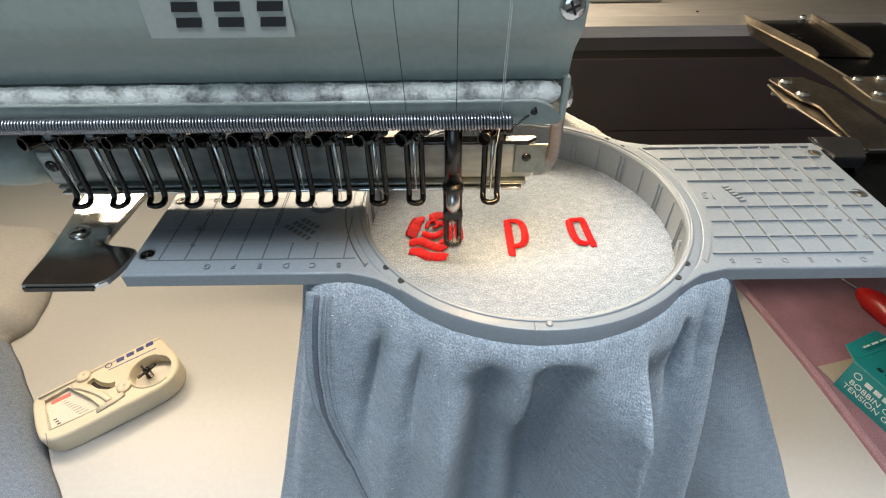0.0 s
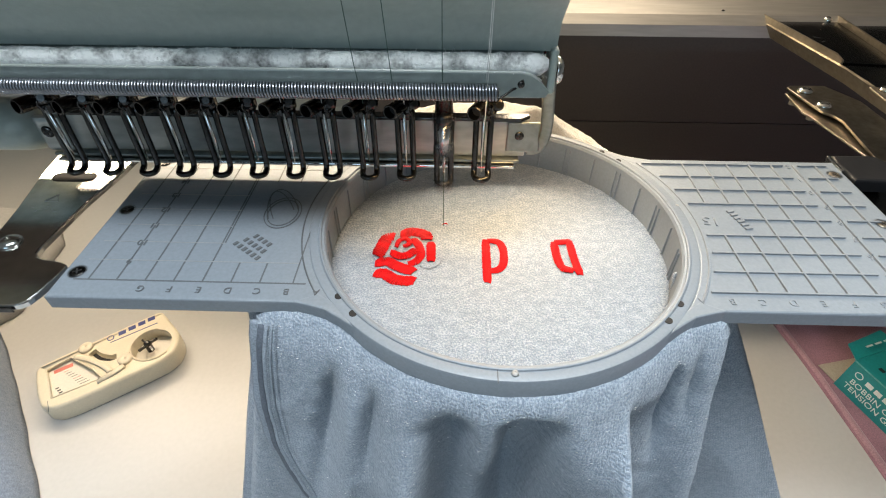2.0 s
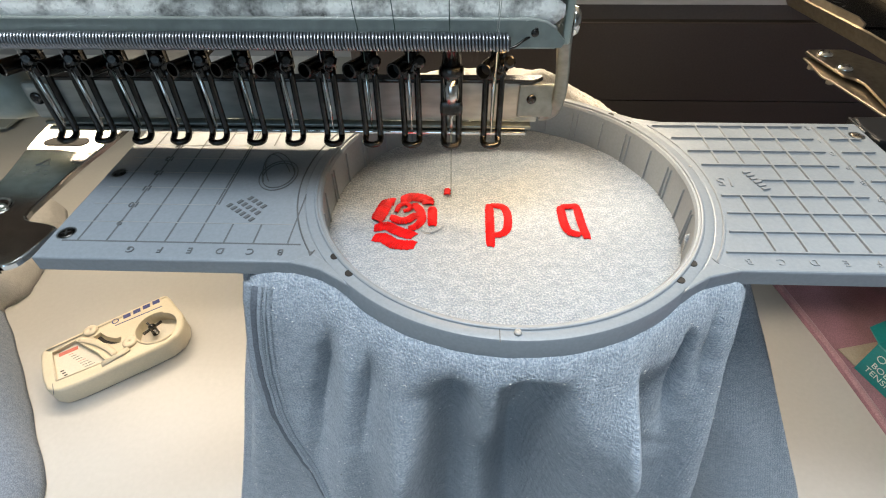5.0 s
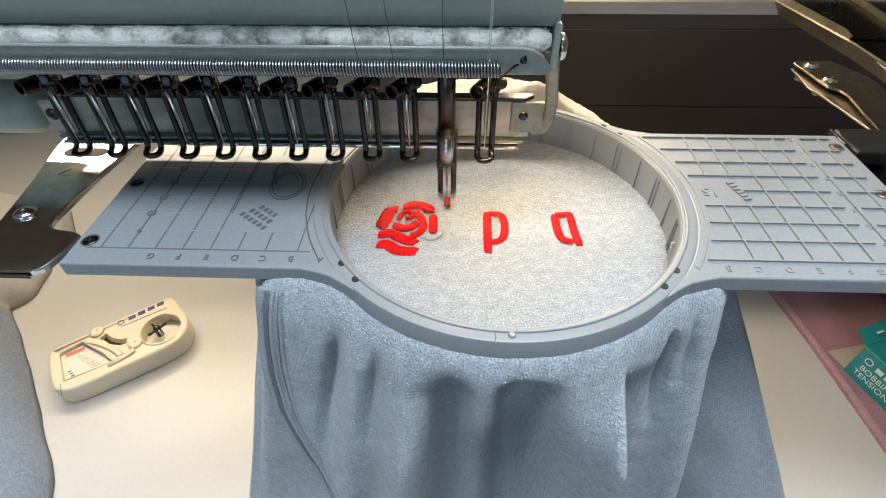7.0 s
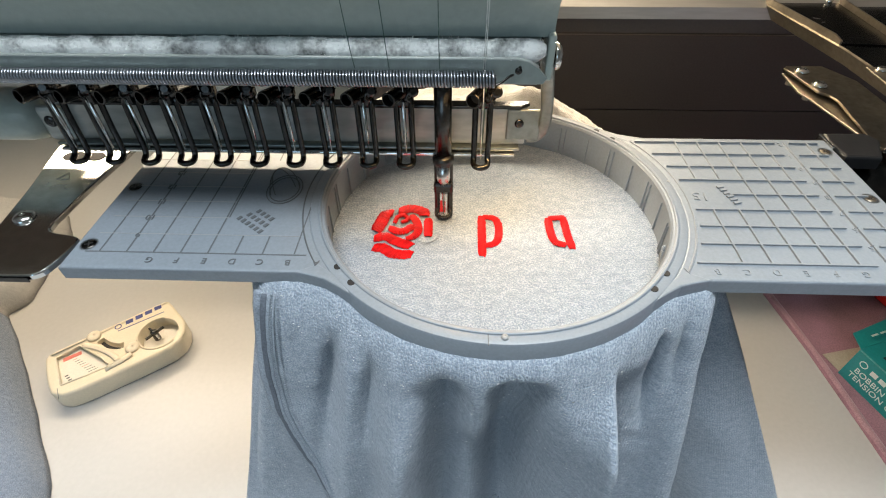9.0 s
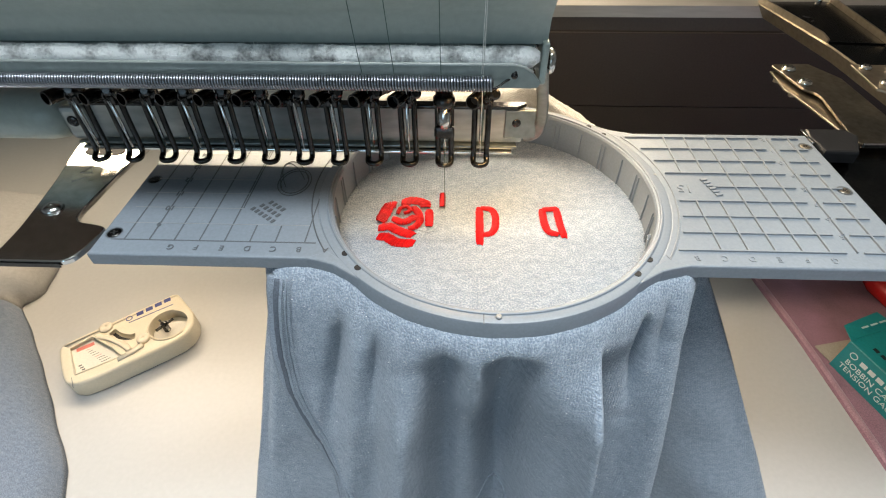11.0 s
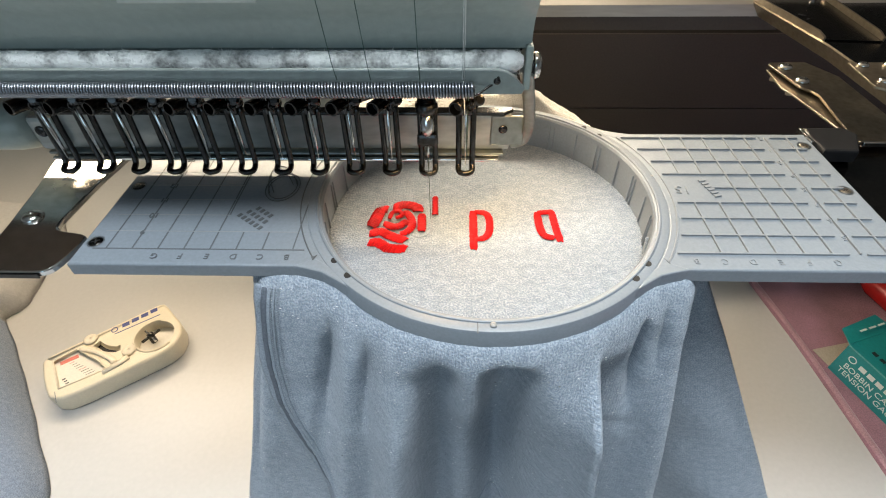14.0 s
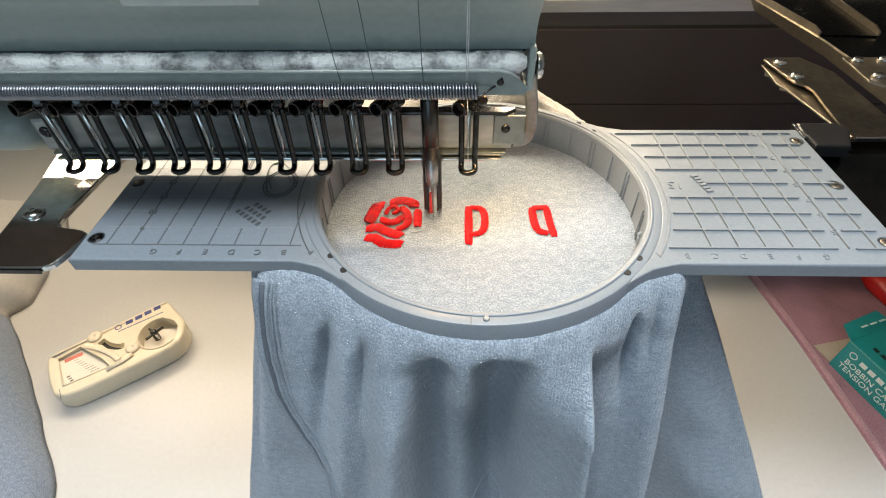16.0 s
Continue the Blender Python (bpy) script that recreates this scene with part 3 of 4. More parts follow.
            for row in range(3):
                for j in range(6 - row):
                    bm = box(bmesh.new(), -0.0007, 0.0007, -0.0011, 0.0011, 0, 0.0004, 0.0001, 1)
                    u, w = 0.0026 * (j - 2.5 + 0.5 * row), 0.0036 * (row - 1)
                    part("maker_bar", bm, mark, pl).matrix_local = pose(-0.0928 + 0.806 * u + 0.592 * w, -0.0190 - 0.592 * u + 0.806 * w, -0.0004, 0, 0, -36)
    return t


def strokes(spec):
    """Satin stitching along centre lines: short thread bars laid across each stroke, slightly uneven."""
    bm = bmesh.new()
    for pts, width, lean in spec:
        path = spline([(x / 1000, y / 1000, 0) for x, y in pts], 24)
        run, last = 0.0, None
        length = sum((b - a).length for a, b in zip(path, path[1:]))
        count = max(4, int(length / 0.00050))
        step, k, acc = length / count, 0, 0.0
        for a, b in zip(path, path[1:]):
            seg = (b - a).length
            while k * step <= acc + seg and k <= count:
                p = a + (b - a) * ((k * step - acc) / max(seg, 1e-9))
                d = (b - a).normalized()
                side = Vector((-d.y, d.x, 0))
                side = (side + d * lean).normalized()
                f = k / count
                w = width / 2000 * (0.62 + 0.38 * min(1, 5 * min(f, 1 - f) + 0.35)) * random.uniform(0.93, 1.07)
                pts3 = [p - side * w, p - side * w * 0.6 + Vector((0, 0, 0.00055)), p + side * w * 0.6 + Vector((0, 0, 0.0006)), p + side * w]
                tube(bm, pts3, 0.00031 * random.uniform(0.9, 1.15), 5, caps=False)
                k += 1
            acc += seg
    return bm


FAB = -0.018


def sweatshirt():
    t = thing("sweatshirt", "heather blue-grey sweatshirt clamped in the hoop, hanging in folds", "sweatshirt")
    # the stretched round panel
    n = 110

    def disc(i, j):
        u, v = 2 * j / n - 1, 2 * i / n - 1
        return 0.0695 * u * math.sqrt(1 - v * v / 2), 0.0695 * v * math.sqrt(1 - u * u / 2)

    rows = []
    for i in range(n + 1):
        row = []
        for j in range(n + 1):
            x, y = disc(i, j)
            z = 0.00045 * noise.noise((x * 60, y * 60, 0)) + 0.00025 * noise.noise((x * 160, y * 160, 3))
            for cx, cy, w in ((-0.040, -0.003, 0.017), (-0.001, -0.004, 0.011), (0.0285, -0.003, 0.011), (-0.0225, 0.009, 0.007)):
                z -= 0.0008 * bell(math.hypot(x - cx, y - cy) / w)
            row.append((x, y, FAB + z))
        rows.append(row)
    cloth("hooped_panel", rows, JERSEY, t, disc, thick=0.0008)

    # front drape
    nu, nv = 260, 150

    def ease(x, a, b):
        x = min(1.0, max(0.0, (x - a) / (b - a)))
        return x * x * (3 - 2 * x)

    def fold(q, v):
        """How far the cloth falls back (+) or bulges forward (-) across its width q, down its height v."""
        f = 0.0078 * bell((q - 0.207 + 0.05 * v) / 0.023) * ease(v, 0.02, 0.12) * (1 - ease(v, 0.16, 0.46))
        f += 0.0068 * bell((q - 0.288) / 0.021) * ease(v, 0.01, 0.10) * (1 - ease(v, 0.10, 0.34))
        f -= 0.0030 * bell((q - 0.247) / 0.020) * ease(v, 0.04, 0.12)
        f += 0.0040 * bell((q - 0.300 - 0.02 * v) / 0.030) * ease(v, 0.2, 0.4)
        f -= 0.0090 * bell((q - 0.362) / 0.035) * ease(v, 0.05, 0.25)
        # two hollows under the ring that run together lower down
        f += 0.0170 * bell((q - 0.437 - 0.04 * v) / 0.048) * ease(v, 0.012 + 0.06 * abs(q - 0.43), 0.09 + 0.2 * abs(q - 0.43))
        f -= 0.0020 * bell((q - 0.497) / 0.022) * ease(v, 0.03, 0.08) * (1 - ease(v, 0.12, 0.26))
        f += 0.0215 * math.exp(-abs((q - 0.572 - 0.07 * v) / 0.056) ** 2.5) * ease(v, 0.014 + 0.05 * abs(q - 0.56), 0.060 + 0.2 * abs(q - 0.56))
        f += 0.0190 * bell((q - 0.555) / 0.11) * ease(v, 0.10, 0.35)
        # one fold that laps over the next
        e = q - (0.752 + 0.055 * v)
        out = ease(v, 0.02, 0.14)
        lap = 0.5 + 0.5 * math.tanh(e / 0.0045)
        f += out * ((1 - lap) * -0.0230 * math.exp(min(0.0, e) / 0.042) + lap * 0.0150 * math.exp(-max(0.0, e) / 0.085))
        f += 0.0080 * bell((q - 0.862 - 0.02 * v) / 0.014) * ease(v, 0.02, 0.07) * (1 - ease(v, 0.14, 0.30))
        f += 0.0030 * bell((q - 0.915) / 0.012) * ease(v, 0.01, 0.05) * (1 - ease(v, 0.10, 0.20))
        f -= 0.0050 * bell((q - 0.945) / 0.045) * ease(v, 0.05, 0.3)
        # the panel beyond the seam laps over the side of the garment
        seam = float(np.interp(v, (0, 0.08, 0.16, 0.25, 0.34, 0.44, 0.54, 0.70, 1.0), (0.036, 0.044, 0.056, 0.082, 0.122, 0.175, 0.232, 0.29, 0.36)))
        f -= 0.0038 * (0.5 + 0.5 * math.tanh((q - seam) / 0.006)) - 0.0019
        return f

    rows = []
    for i in range(nv + 1):
        v = i / nv
        row = []
        for j in range(nu + 1):
            q = j / nu
            x0 = -0.090 + 0.168 * q
            ax = abs(x0)
            y0 = -math.sqrt(0.0749 ** 2 - x0 * x0) if ax < 0.046 else -float(np.interp(ax, (0.046, 0.050, 0.056, 0.0605, 0.066, 0.072, 0.09), (0.0590, 0.0560, 0.0515, 0.0488, 0.0472, 0.0462, 0.0450)))
            z = float(np.interp(ax, (0.046, 0.056), (-0.0080, -0.0058))) * (1 - v) - 0.2606 * v - 0.003 * max(0, (ax - 0.075) / 0.015) ** 2 * (1 - v)
            xl, xr = -0.090 - 0.065 * v, 0.078 + 0.040 * v
            x = xl + (xr - xl) * q
            y = y0 * (1 - 0.35 * v) + 0.35 * v * -0.058 - 0.0060 * (1 - math.exp(-v * 30)) - 0.02 * v
            y += fold(q, v) * (1 + 0.35 * v) * (1 - math.exp(-v * 30))
            edge = min(q, 1 - q)
            y += 0.020 * bell(edge / 0.025) * min(1, v * 6 + 0.25)
            y += 0.0014 * noise.noise((x * 40, z * 25, 1.0)) * (1 - math.exp(-v * 9)) + 0.0008 * noise.noise((x * 110, z * 90, 5.0)) + 0.00035 * noise.noise((x * 420, z * 300, 2.0))
            row.append((x, y, z))
        rows.append(row)
    cloth("front_drape", rows, JERSEY, t, lambda i, j: (rows[i][j][0], -rows[i][j][2]), thick=0.0016)
    grid = rows

    def on_drape(s, v, out=0.0012):
        i, j = min(nv - 1, int(v * nv)), min(nu - 1, int(s * nu))
        a, b = v * nv - i, s * nu - j
        near, far = (Vector(grid[k][j]).lerp(Vector(grid[k][j + 1]), b) for k in (i, i + 1))
        p = near.lerp(far, a)
        return p + Vector((0, -out, out * 0.3))

    # seams that run down beside the sleeve
    line = ((0.03, 0.012), (0.038, 0.08), (0.05, 0.16), (0.075, 0.25), (0.115, 0.34), (0.165, 0.44), (0.215, 0.54), (0.25, 0.70), (0.27, 0.95))
    # the second, dark run is the lap's shadow painted as a strip
    for off, r, mat, flat in ((0.0, 0.0027, SEAM, 0.32), (0.013, 0.0013, SEAM_SHADOW, 0.4), (0.024, 0.0008, SEAM, 0.6), (0.036, 0.0005, SEAM, 0.8)):
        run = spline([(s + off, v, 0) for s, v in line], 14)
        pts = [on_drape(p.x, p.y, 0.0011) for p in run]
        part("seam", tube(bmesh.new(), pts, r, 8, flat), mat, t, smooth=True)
    bm = bmesh.new()
    for off in (-0.010, 0.030, 0.046):
        for p in spline([(s + off, v, 0) for s, v in line], 18):
            if p.x > 0.012:
                a = on_drape(p.x, p.y, 0.0013)
                tube(bm, [a + Vector((-0.0006, 0, -0.0003)), a + Vector((0, -0.0004, 0)), a + Vector((0.0006, 0, 0.0003))], 0.00020, 4)
    tagged(part("seam_stitching", bm, SEAM, t), kind="stuff")
    arc = spline([(0.535, 0.83, 0), (0.545, 0.77, 0), (0.568, 0.73, 0), (0.592, 0.715, 0), (0.616, 0.73, 0), (0.634, 0.77, 0), (0.642, 0.83, 0)], 8)
    part("eyelet_seam", tube(bmesh.new(), [on_drape(p.x, p.y, 0.0010) for p in arc], 0.0008, 6), SEAM, t, smooth=True)

    bm = bmesh.new()
    for _ in range(2400):
        i, j = random.randrange(2, nv - 2), random.randrange(4, nu - 4)
        p = Vector(grid[i][j]) + Vector((random.uniform(-0.0006, 0.0006), -0.0011, random.uniform(-0.0012, 0.0012)))
        r = random.uniform(0.00010, 0.00026)
        bmesh.ops.create_icosphere(bm, subdivisions=1, radius=r, matrix=Matrix.Translation(p) @ Matrix.Diagonal((random.uniform(0.7, 2), 0.6, 1, 1)))
    tagged(part("lint", bm, FLEECE, t), kind="stuff")

    # layers behind: right flare, left flare
    for sx in (1, -1):
        rows = []
        for i in range(61):
            v = i / 60
            z = -0.0075 - 0.2535 * v
            if sx > 0:
                outer = Vector((0.0850 + 0.126 * v + 0.012 * v * (1 - v), -0.006 - 0.066 * v))
                inner = Vector((0.064 + 0.035 * v, -0.022 - 0.004 * v))
            else:
                outer = Vector((-0.0885 - 0.066 * v, -0.036 - 0.045 * v))
                inner = Vector((-0.066 - 0.03 * v, -0.046 - 0.02 * v))
            row = []
            for j in range(25):
                s = j / 24
                p = inner.lerp(outer, s)
                y = p.y + 0.007 * math.sin(s * 6.5 + 0.6) * v + 0.003 * noise.noise((s * 4, v * 6, 2))
                row.append((p.x, y, z))
            rows.append(row)
        cloth("side_panel", rows, JERSEY, t, None)
    # cloth gathered behind and under the ring
    rows = []
    for i in range(121):
        a = radians(43 + 110 * i / 120)
        env = min(1.0, max(0.0, (a - radians(43)) / radians(34))) ** 1.3
        row = []
        for j in range(31):
            q = j / 30
            r = 0.0768 + (0.004 + 0.040 * env) * q
            lump = 0.5 + 0.5 * noise.noise((a * 4.5, q * 2.5, 0.3))
            z = -0.0040 + 0.0085 * env * bell((q - 0.16) / 0.15) * lump + 0.006 * env * bell((q - 0.5) / 0.2) * (0.5 + 0.5 * noise.noise((a * 6, q * 4, 7)))
            z += 0.005 * bell((a - radians(74)) / 0.12) * bell((q - 0.22) / 0.22) + 0.0008 * noise.noise((a * 30, q * 18, 2))
            z -= 0.10 * max(0, q - 0.6) ** 1.4
            row.append((r * math.cos(a), r * math.sin(a), z))
        rows.append(row)
    cloth("gathered_back", rows, LIT_LINING, t, None, "pale fleecy inside of the cloth, warm lamplight in its colour")
    bm = bmesh.new()
    for _ in range(2600):
        p = Vector(rows[random.randrange(1, 119)][random.randrange(1, 16)])
        d = Vector((random.uniform(-1, 1), random.uniform(-1, 1), random.uniform(0.2, 1.2))).normalized() * random.uniform(0.0006, 0.0018)
        w = Vector((random.uniform(-1, 1), random.uniform(-1, 1), 0)).normalized() * 0.00006
        bm.faces.new([bm.verts.new(x) for x in (p - w, p + w, p + d)])
    tagged(part("fuzz", bm, FLEECE, t), kind="stuff")

    motif = part("rose_motif", strokes([
        (((-41.5, 9.2), (-36.1, 11.0), (-31.1, 9.2), (-30.1, 6.2)), 5.6, 0.3), (((-50.3, -4.8), (-48.6, 1.5), (-47.2, 6.5), (-43.7, 7.6)), 5.8, 0.3),
        (((-42.8, 0.9), (-41.8, 5.0), (-38.8, 6.2), (-37.2, 3.2), (-39.7, 1.4)), 1.8, 0.2), (((-44.6, -2.6), (-40.5, -4.6), (-37.1, -3.6), (-34.8, -0.6)), 3.9, -0.3),
        (((-35.4, 6.0), (-32.9, 1.2), (-32.1, -3.9), (-33.8, -7.6), (-36.8, -9.3)), 3.5, 0.3), (((-50.2, -9.3), (-45.8, -8.0), (-41.0, -10.8), (-34.4, -13.8)), 5.0, 0.3),
        (((-49.8, -15.0), (-46.0, -15.1), (-41.2, -18.4), (-33.6, -18.9)), 5.4, 0.3), (((-28.1, 3.8), (-27.6, -7.3)), 3.6, 0.05)]), THREAD_RED, t, "rose stitched in bright red thread", True)
    motif.matrix_local = pose(0, 0, FAB + 0.0002)
    text_p = part("letter_motif", strokes([(((-4.6, 6.0), (-4.7, -6.0), (-4.8, -19.4)), 3.3, 0.2), (((-3.8, 6.1), (0.8, 5.2), (2.6, 0.5), (2.2, -7.5), (0.0, -11.4), (-4.0, -12.4)), 3.1, 0.2)]), THREAD_RED, t, "letter stitched in bright red thread", True)
    text_p.matrix_local = pose(0, 0, FAB + 0.0002)
    text_a = part("letter_motif", strokes([(((24.6, 5.4), (24.8, -4.0), (26.2, -9.6), (30.2, -11.2)), 3.3, 0.2), (((31.4, 6.6), (31.7, -3.9), (32.6, -13.4)), 3.1, 0.2), (((25.0, 5.8), (31.6, 6.6)), 3.0, 0.2)]), THREAD_RED, t, "letter stitched in bright red thread", True)
    text_a.matrix_local = pose(0, 0, FAB + 0.0002)
    part("loose_thread", tube(bmesh.new(), spline([(-0.032, -0.0106, FAB + 0.0008), (-0.0281, -0.0122, FAB + 0.001), (-0.0242, -0.0094, FAB + 0.0009), (-0.0230, -0.0062, FAB + 0.0012)], 8), 0.0002, 5), SEAM, t)
    return t


beam, arm_l, arm_r, hoop, shirt = rail_beam(), left_arm(), right_arm(), embroidery_hoop(), sweatshirt()

# stitches laid one after another while the clip runs: time, place along the leaf
stitches = []
for k in range(34):
    f = k / 33
    y = 0.0166 - 0.0150 * f
    bm = bmesh.new()
    w = 0.00125 * (0.85 + 0.3 * ((k * 7) % 5) / 5)
    tube(bm, [(-w, 0, 0), (-w * 0.6, 0.00005, 0.0005), (w * 0.6, 0.0001, 0.00055), (w, 0.00015, 0)], 0.00027, 5)
    st = part("stitch", bm, THREAD_RED, shirt, smooth=True)
    # the carriage brings each place under the needle
    when = 2.0 + 2.6 * min(1, f / 0.24) if f < 0.24 else 4.6 + (f - 0.24) / 0.76 * 11.4
    stitches.append((st, -0.0224 + 0.0004 * f, y, min(15.9, when)))


# ---- sewing head ----
NEEDLE_Y, PITCH, FIRST = 0.0098, 0.01517, -0.0071


def loop_foot():
    """Bent wire: two legs that turn forward into a lying loop."""
    w = 0.0028
    pts = [(-w, 0.0030, 0.036), (-w, 0.0022, 0.024), (-w, 0.0019, 0.0145), (-w, 0.0011, 0.0110), (-w * 1.02, -0.0008, 0.0098), (-w * 0.80, -0.0027, 0.0095), (0, -0.0036, 0.0094), (w * 0.80, -0.0027, 0.0095), (w * 1.02, -0.0008, 0.0098), (w, 0.0011, 0.0110), (w, 0.0019, 0.0145), (w, 0.0022, 0.024), (w, 0.0030, 0.036)]
    return tube(bmesh.new(), spline(pts, 5), 0.00122, 8, 0.95)


def presser(parent, x):
    """One needle station: sleeve, wire loop foot, needle and its thread."""
    foot = part("presser_foot", loop_foot(), STEEL, parent, smooth=True)
    foot.matrix_local = pose(x, NEEDLE_Y, 0)
    part("needle", tube(bmesh.new(), [(0, 0.001, 0.040), (0, 0.001, 0.020), (0, 0.0008, 0.0135)], [0.0009, 0.0007, 0.0002], 8), CHROME, foot, smooth=True)
    part("heel", box(bmesh.new(), -0.0022, 0.0022, 0.0004, 0.0026, 0.0335, 0.0375, 0.0006), STEEL, foot)
    part("thread", tube(bmesh.new(), [(0.0006, -0.0016, 0.046), (0.0004, -0.0006, 0.026), (0.0002, 0.0, 0.014)], 0.00016, 5), THREAD_DARK if round(x / PITCH) % 3 == 0 else THREAD_PALE, foot)
    m = Matrix.Translation((-0.0043, -0.0068, 0.0398)) @ Vector((0.38, 0.92, -0.08)).to_track_quat("Z", "Y").to_matrix().to_4x4()
    sl = part("sleeve", lathe(bmesh.new(), [(0.0022, 0), (0.0026, 0), (0.0028, 0.0003), (0.0028, 0.0092), (0.0022, 0.0092)], 20), STEEL, foot, smooth=False)
    sl.matrix_local = m
    part("bore", lathe(bmesh.new(), [(0.00001, 0.004), (0.0022, 0.004), (0.0022, 0.0042), (0.00001, 0.0042)], 16), DARK, sl)
    part("needle_clamp", lathe(bmesh.new(), [(0.00001, 0.0355), (0.0026, 0.0355), (0.0030, 0.0362), (0.0030, 0.0430), (0.0022, 0.0438), (0.0022, 0.056), (0.00001, 0.056)], 16), STEEL, foot, smooth=False).matrix_local = pose(0.0012, 0.004, 0)
    knob = part("clamp_screw", lathe(bmesh.new(), [(0.00001, 0), (0.0019, 0), (0.0021, 0.0005), (0.0021, 0.0042), (0.0013, 0.0050), (0.00001, 0.0050)], 14), STEEL, foot)
    knob.matrix_local = pose(0.0035, -0.0002, 0.0402, 60, 30)
    part("guide_hook", tube(bmesh.new(), spline([(0.0, 0.001, 0.0385), (0.0010, -0.0030, 0.0375), (0.0030, -0.0040, 0.0385), (0.0042, -0.0022, 0.0392)], 5), 0.00045, 6), STEEL, foot, smooth=True)
    part("clip_wire", tube(bmesh.new(), spline([(0.0035, -0.004, 0.0375), (0.0022, -0.0045, 0.040), (0.0040, -0.003, 0.0425), (0.006, -0.001, 0.0415)], 6), 0.0004, 6), STEEL, foot, smooth=True)
    return foot


def sewing_head():
    t = thing("embroidery_machine", "sage-green multi-needle embroidery machine head with chrome needle row", "machine head")
    x0, x1 = -0.36, 0.0118
    # enamelled housing: hollow cove below an upright face
    bm = bmesh.new()
    cove = [(p.x, p.y) for p in spline([(-0.0105, 0.0676, 0), (-0.0108, 0.072, 0), (-0.0125, 0.077, 0), (-0.0162, 0.0815, 0), (-0.0188, 0.0850, 0), (-0.0195, 0.0900, 0)], 5)]
    prof = [*cove, (-0.0195, 0.20), (0.11, 0.20), (0.11, 0.066), (-0.006, 0.066)]
    a, b = ([bm.verts.new((x, y, z)) for y, z in prof] for x in (-0.75, x1))
    bm.faces.new(a)
    bm.faces.new(b[::-1])
    k = len(prof)
    for i in range(k):
        bm.faces.new((a[i], b[i], b[(i + 1) % k], a[(i + 1) % k]))
    bmesh.ops.bevel(bm, geom=[e for e in bm.edges if abs(e.verts[0].co.x - e.verts[1].co.x) < 1e-6 and e.verts[0].co.x > 0], offset=0.0012, segments=3, affect="EDGES")
    body = part("housing", bm, PAINT, t, smooth=True)
    body.data.set_sharp_from_angle(angle=radians(30))
    # unseen: added overhead to shade the table, pale for the clamp's reflection
    part("overhead_shade", box(bmesh.new(), -1.0, 1.0, -0.035, 0.3, 0.32, 0.6, 0.01), WALL, t)
    part("neck", box(bmesh.new(), -0.75, x1, -0.015, 0.11, 0.2, 0.32, 0.004), PAINT, t)
    # unseen dark plate, added to darken what the clamp arm reflects
    part("reflection_plate", box(bmesh.new(), -0.75, 0.010, -0.004, 0.109, 0.0640, 0.0656, 0.0004), BROWN, t, "dark plate added under the head, out of view")
    # fleece strip
    rows = []
    for i in range(361):
        x = x0 + (0.0095 - x0) * i / 360
        row = []
        for j in range(13):
            a = math.pi * (-0.55 + 1.1 * j / 12)
            r = 0.0033 + 0.0005 * noise.noise((x * 130, a, 0)) + 0.0004 * noise.noise((x * 500, a * 3, 2))
            end = 1 - bell((0.0095 - x) / 0.0015) * 0.5
            row.append((x, -0.0125 - r * 0.85 * math.cos(a) * end, 0.0644 + r * math.sin(a) * end))
        rows.append(row)
    part("fleece_strip", sheet(rows, lambda i, j: (i / 360, j / 12)), FLEECE, t, "stained white fleece strip", True)
    bm = bmesh.new()
    for _ in range(2600):
        x = random.uniform(x0, 0.0095)
        a = math.pi * random.uniform(-0.45, 0.5)
        p = Vector((x, -0.0125 - 0.0028 * math.cos(a), 0.0644 + 0.0033 * math.sin(a)))
        d = Vector((random.uniform(-0.6, 0.6), -math.cos(a), math.sin(a) + random.uniform(-0.3, 0.3))).normalized() * random.uniform(0.0006, 0.0015)
        w = Vector((random.uniform(-1, 1), 0, random.uniform(-1, 1))).normalized() * 0.00012
        bm.faces.new([bm.verts.new(q) for q in (p - w, p + w, p + d)])
    tagged(part("pile", bm, FLEECE, t), kind="stuff")
    # sheet metal tray with lowered right end
    bm = bmesh.new()
    o = [(x0, 0.0552), (0.0095, 0.0552), (0.0105, 0.0570), (0.0075, 0.0604), (0.0045, 0.0623), (0.001, 0.0630), (x0, 0.0630)]
    prism(bm, o, 0.0, 0.0011, 0.0003)
    tray = part("tray_front", bm, TRAY, t)
    tray.matrix_local = pose(0, -0.0148, 0, 90)
    part("tray_floor", box(bmesh.new(), x0, 0.008, -0.0147, 0.004, 0.0545, 0.0556, 0.0003), PLATE_GREY, t)
    # hidden plate added to keep lamp light from leaking behind the fleece
    part("light_stop", box(bmesh.new(), x0, 0.0085, -0.0085, -0.0065, 0.0557, 0.0665, 0.0002), PAINT, t)
    # pale tube laid along the tray's top edge as its highlight
    part("tray_highlight", tube(bmesh.new(), [(x0, -0.0153, 0.0629), (0.001, -0.0153, 0.0629), (0.0045, -0.0153, 0.0622), (0.0075, -0.0153, 0.0603)], 0.0006, 8), LABEL, t, smooth=True)
    # long coil spring
    bm = bmesh.new()
    xa, xb, coil, rr = -0.34, -0.0052, 0.00095, 0.00215
    turns = int((xb - xa) / coil)
    pts = [(xa + coil * i / 14, -0.0188 + rr * math.cos(2 * math.pi * i / 14), 0.0580 + rr * math.sin(2 * math.pi * i / 14)) for i in range(14 * turns)]
    tube(bm, pts, 0.00044, 5)
    part("long_spring", bm, SPRING, t, "bright coiled steel spring", True)
    # near-black filler behind the coils, coloured as their shade
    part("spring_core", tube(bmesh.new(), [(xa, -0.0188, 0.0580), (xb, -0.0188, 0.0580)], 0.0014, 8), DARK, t)
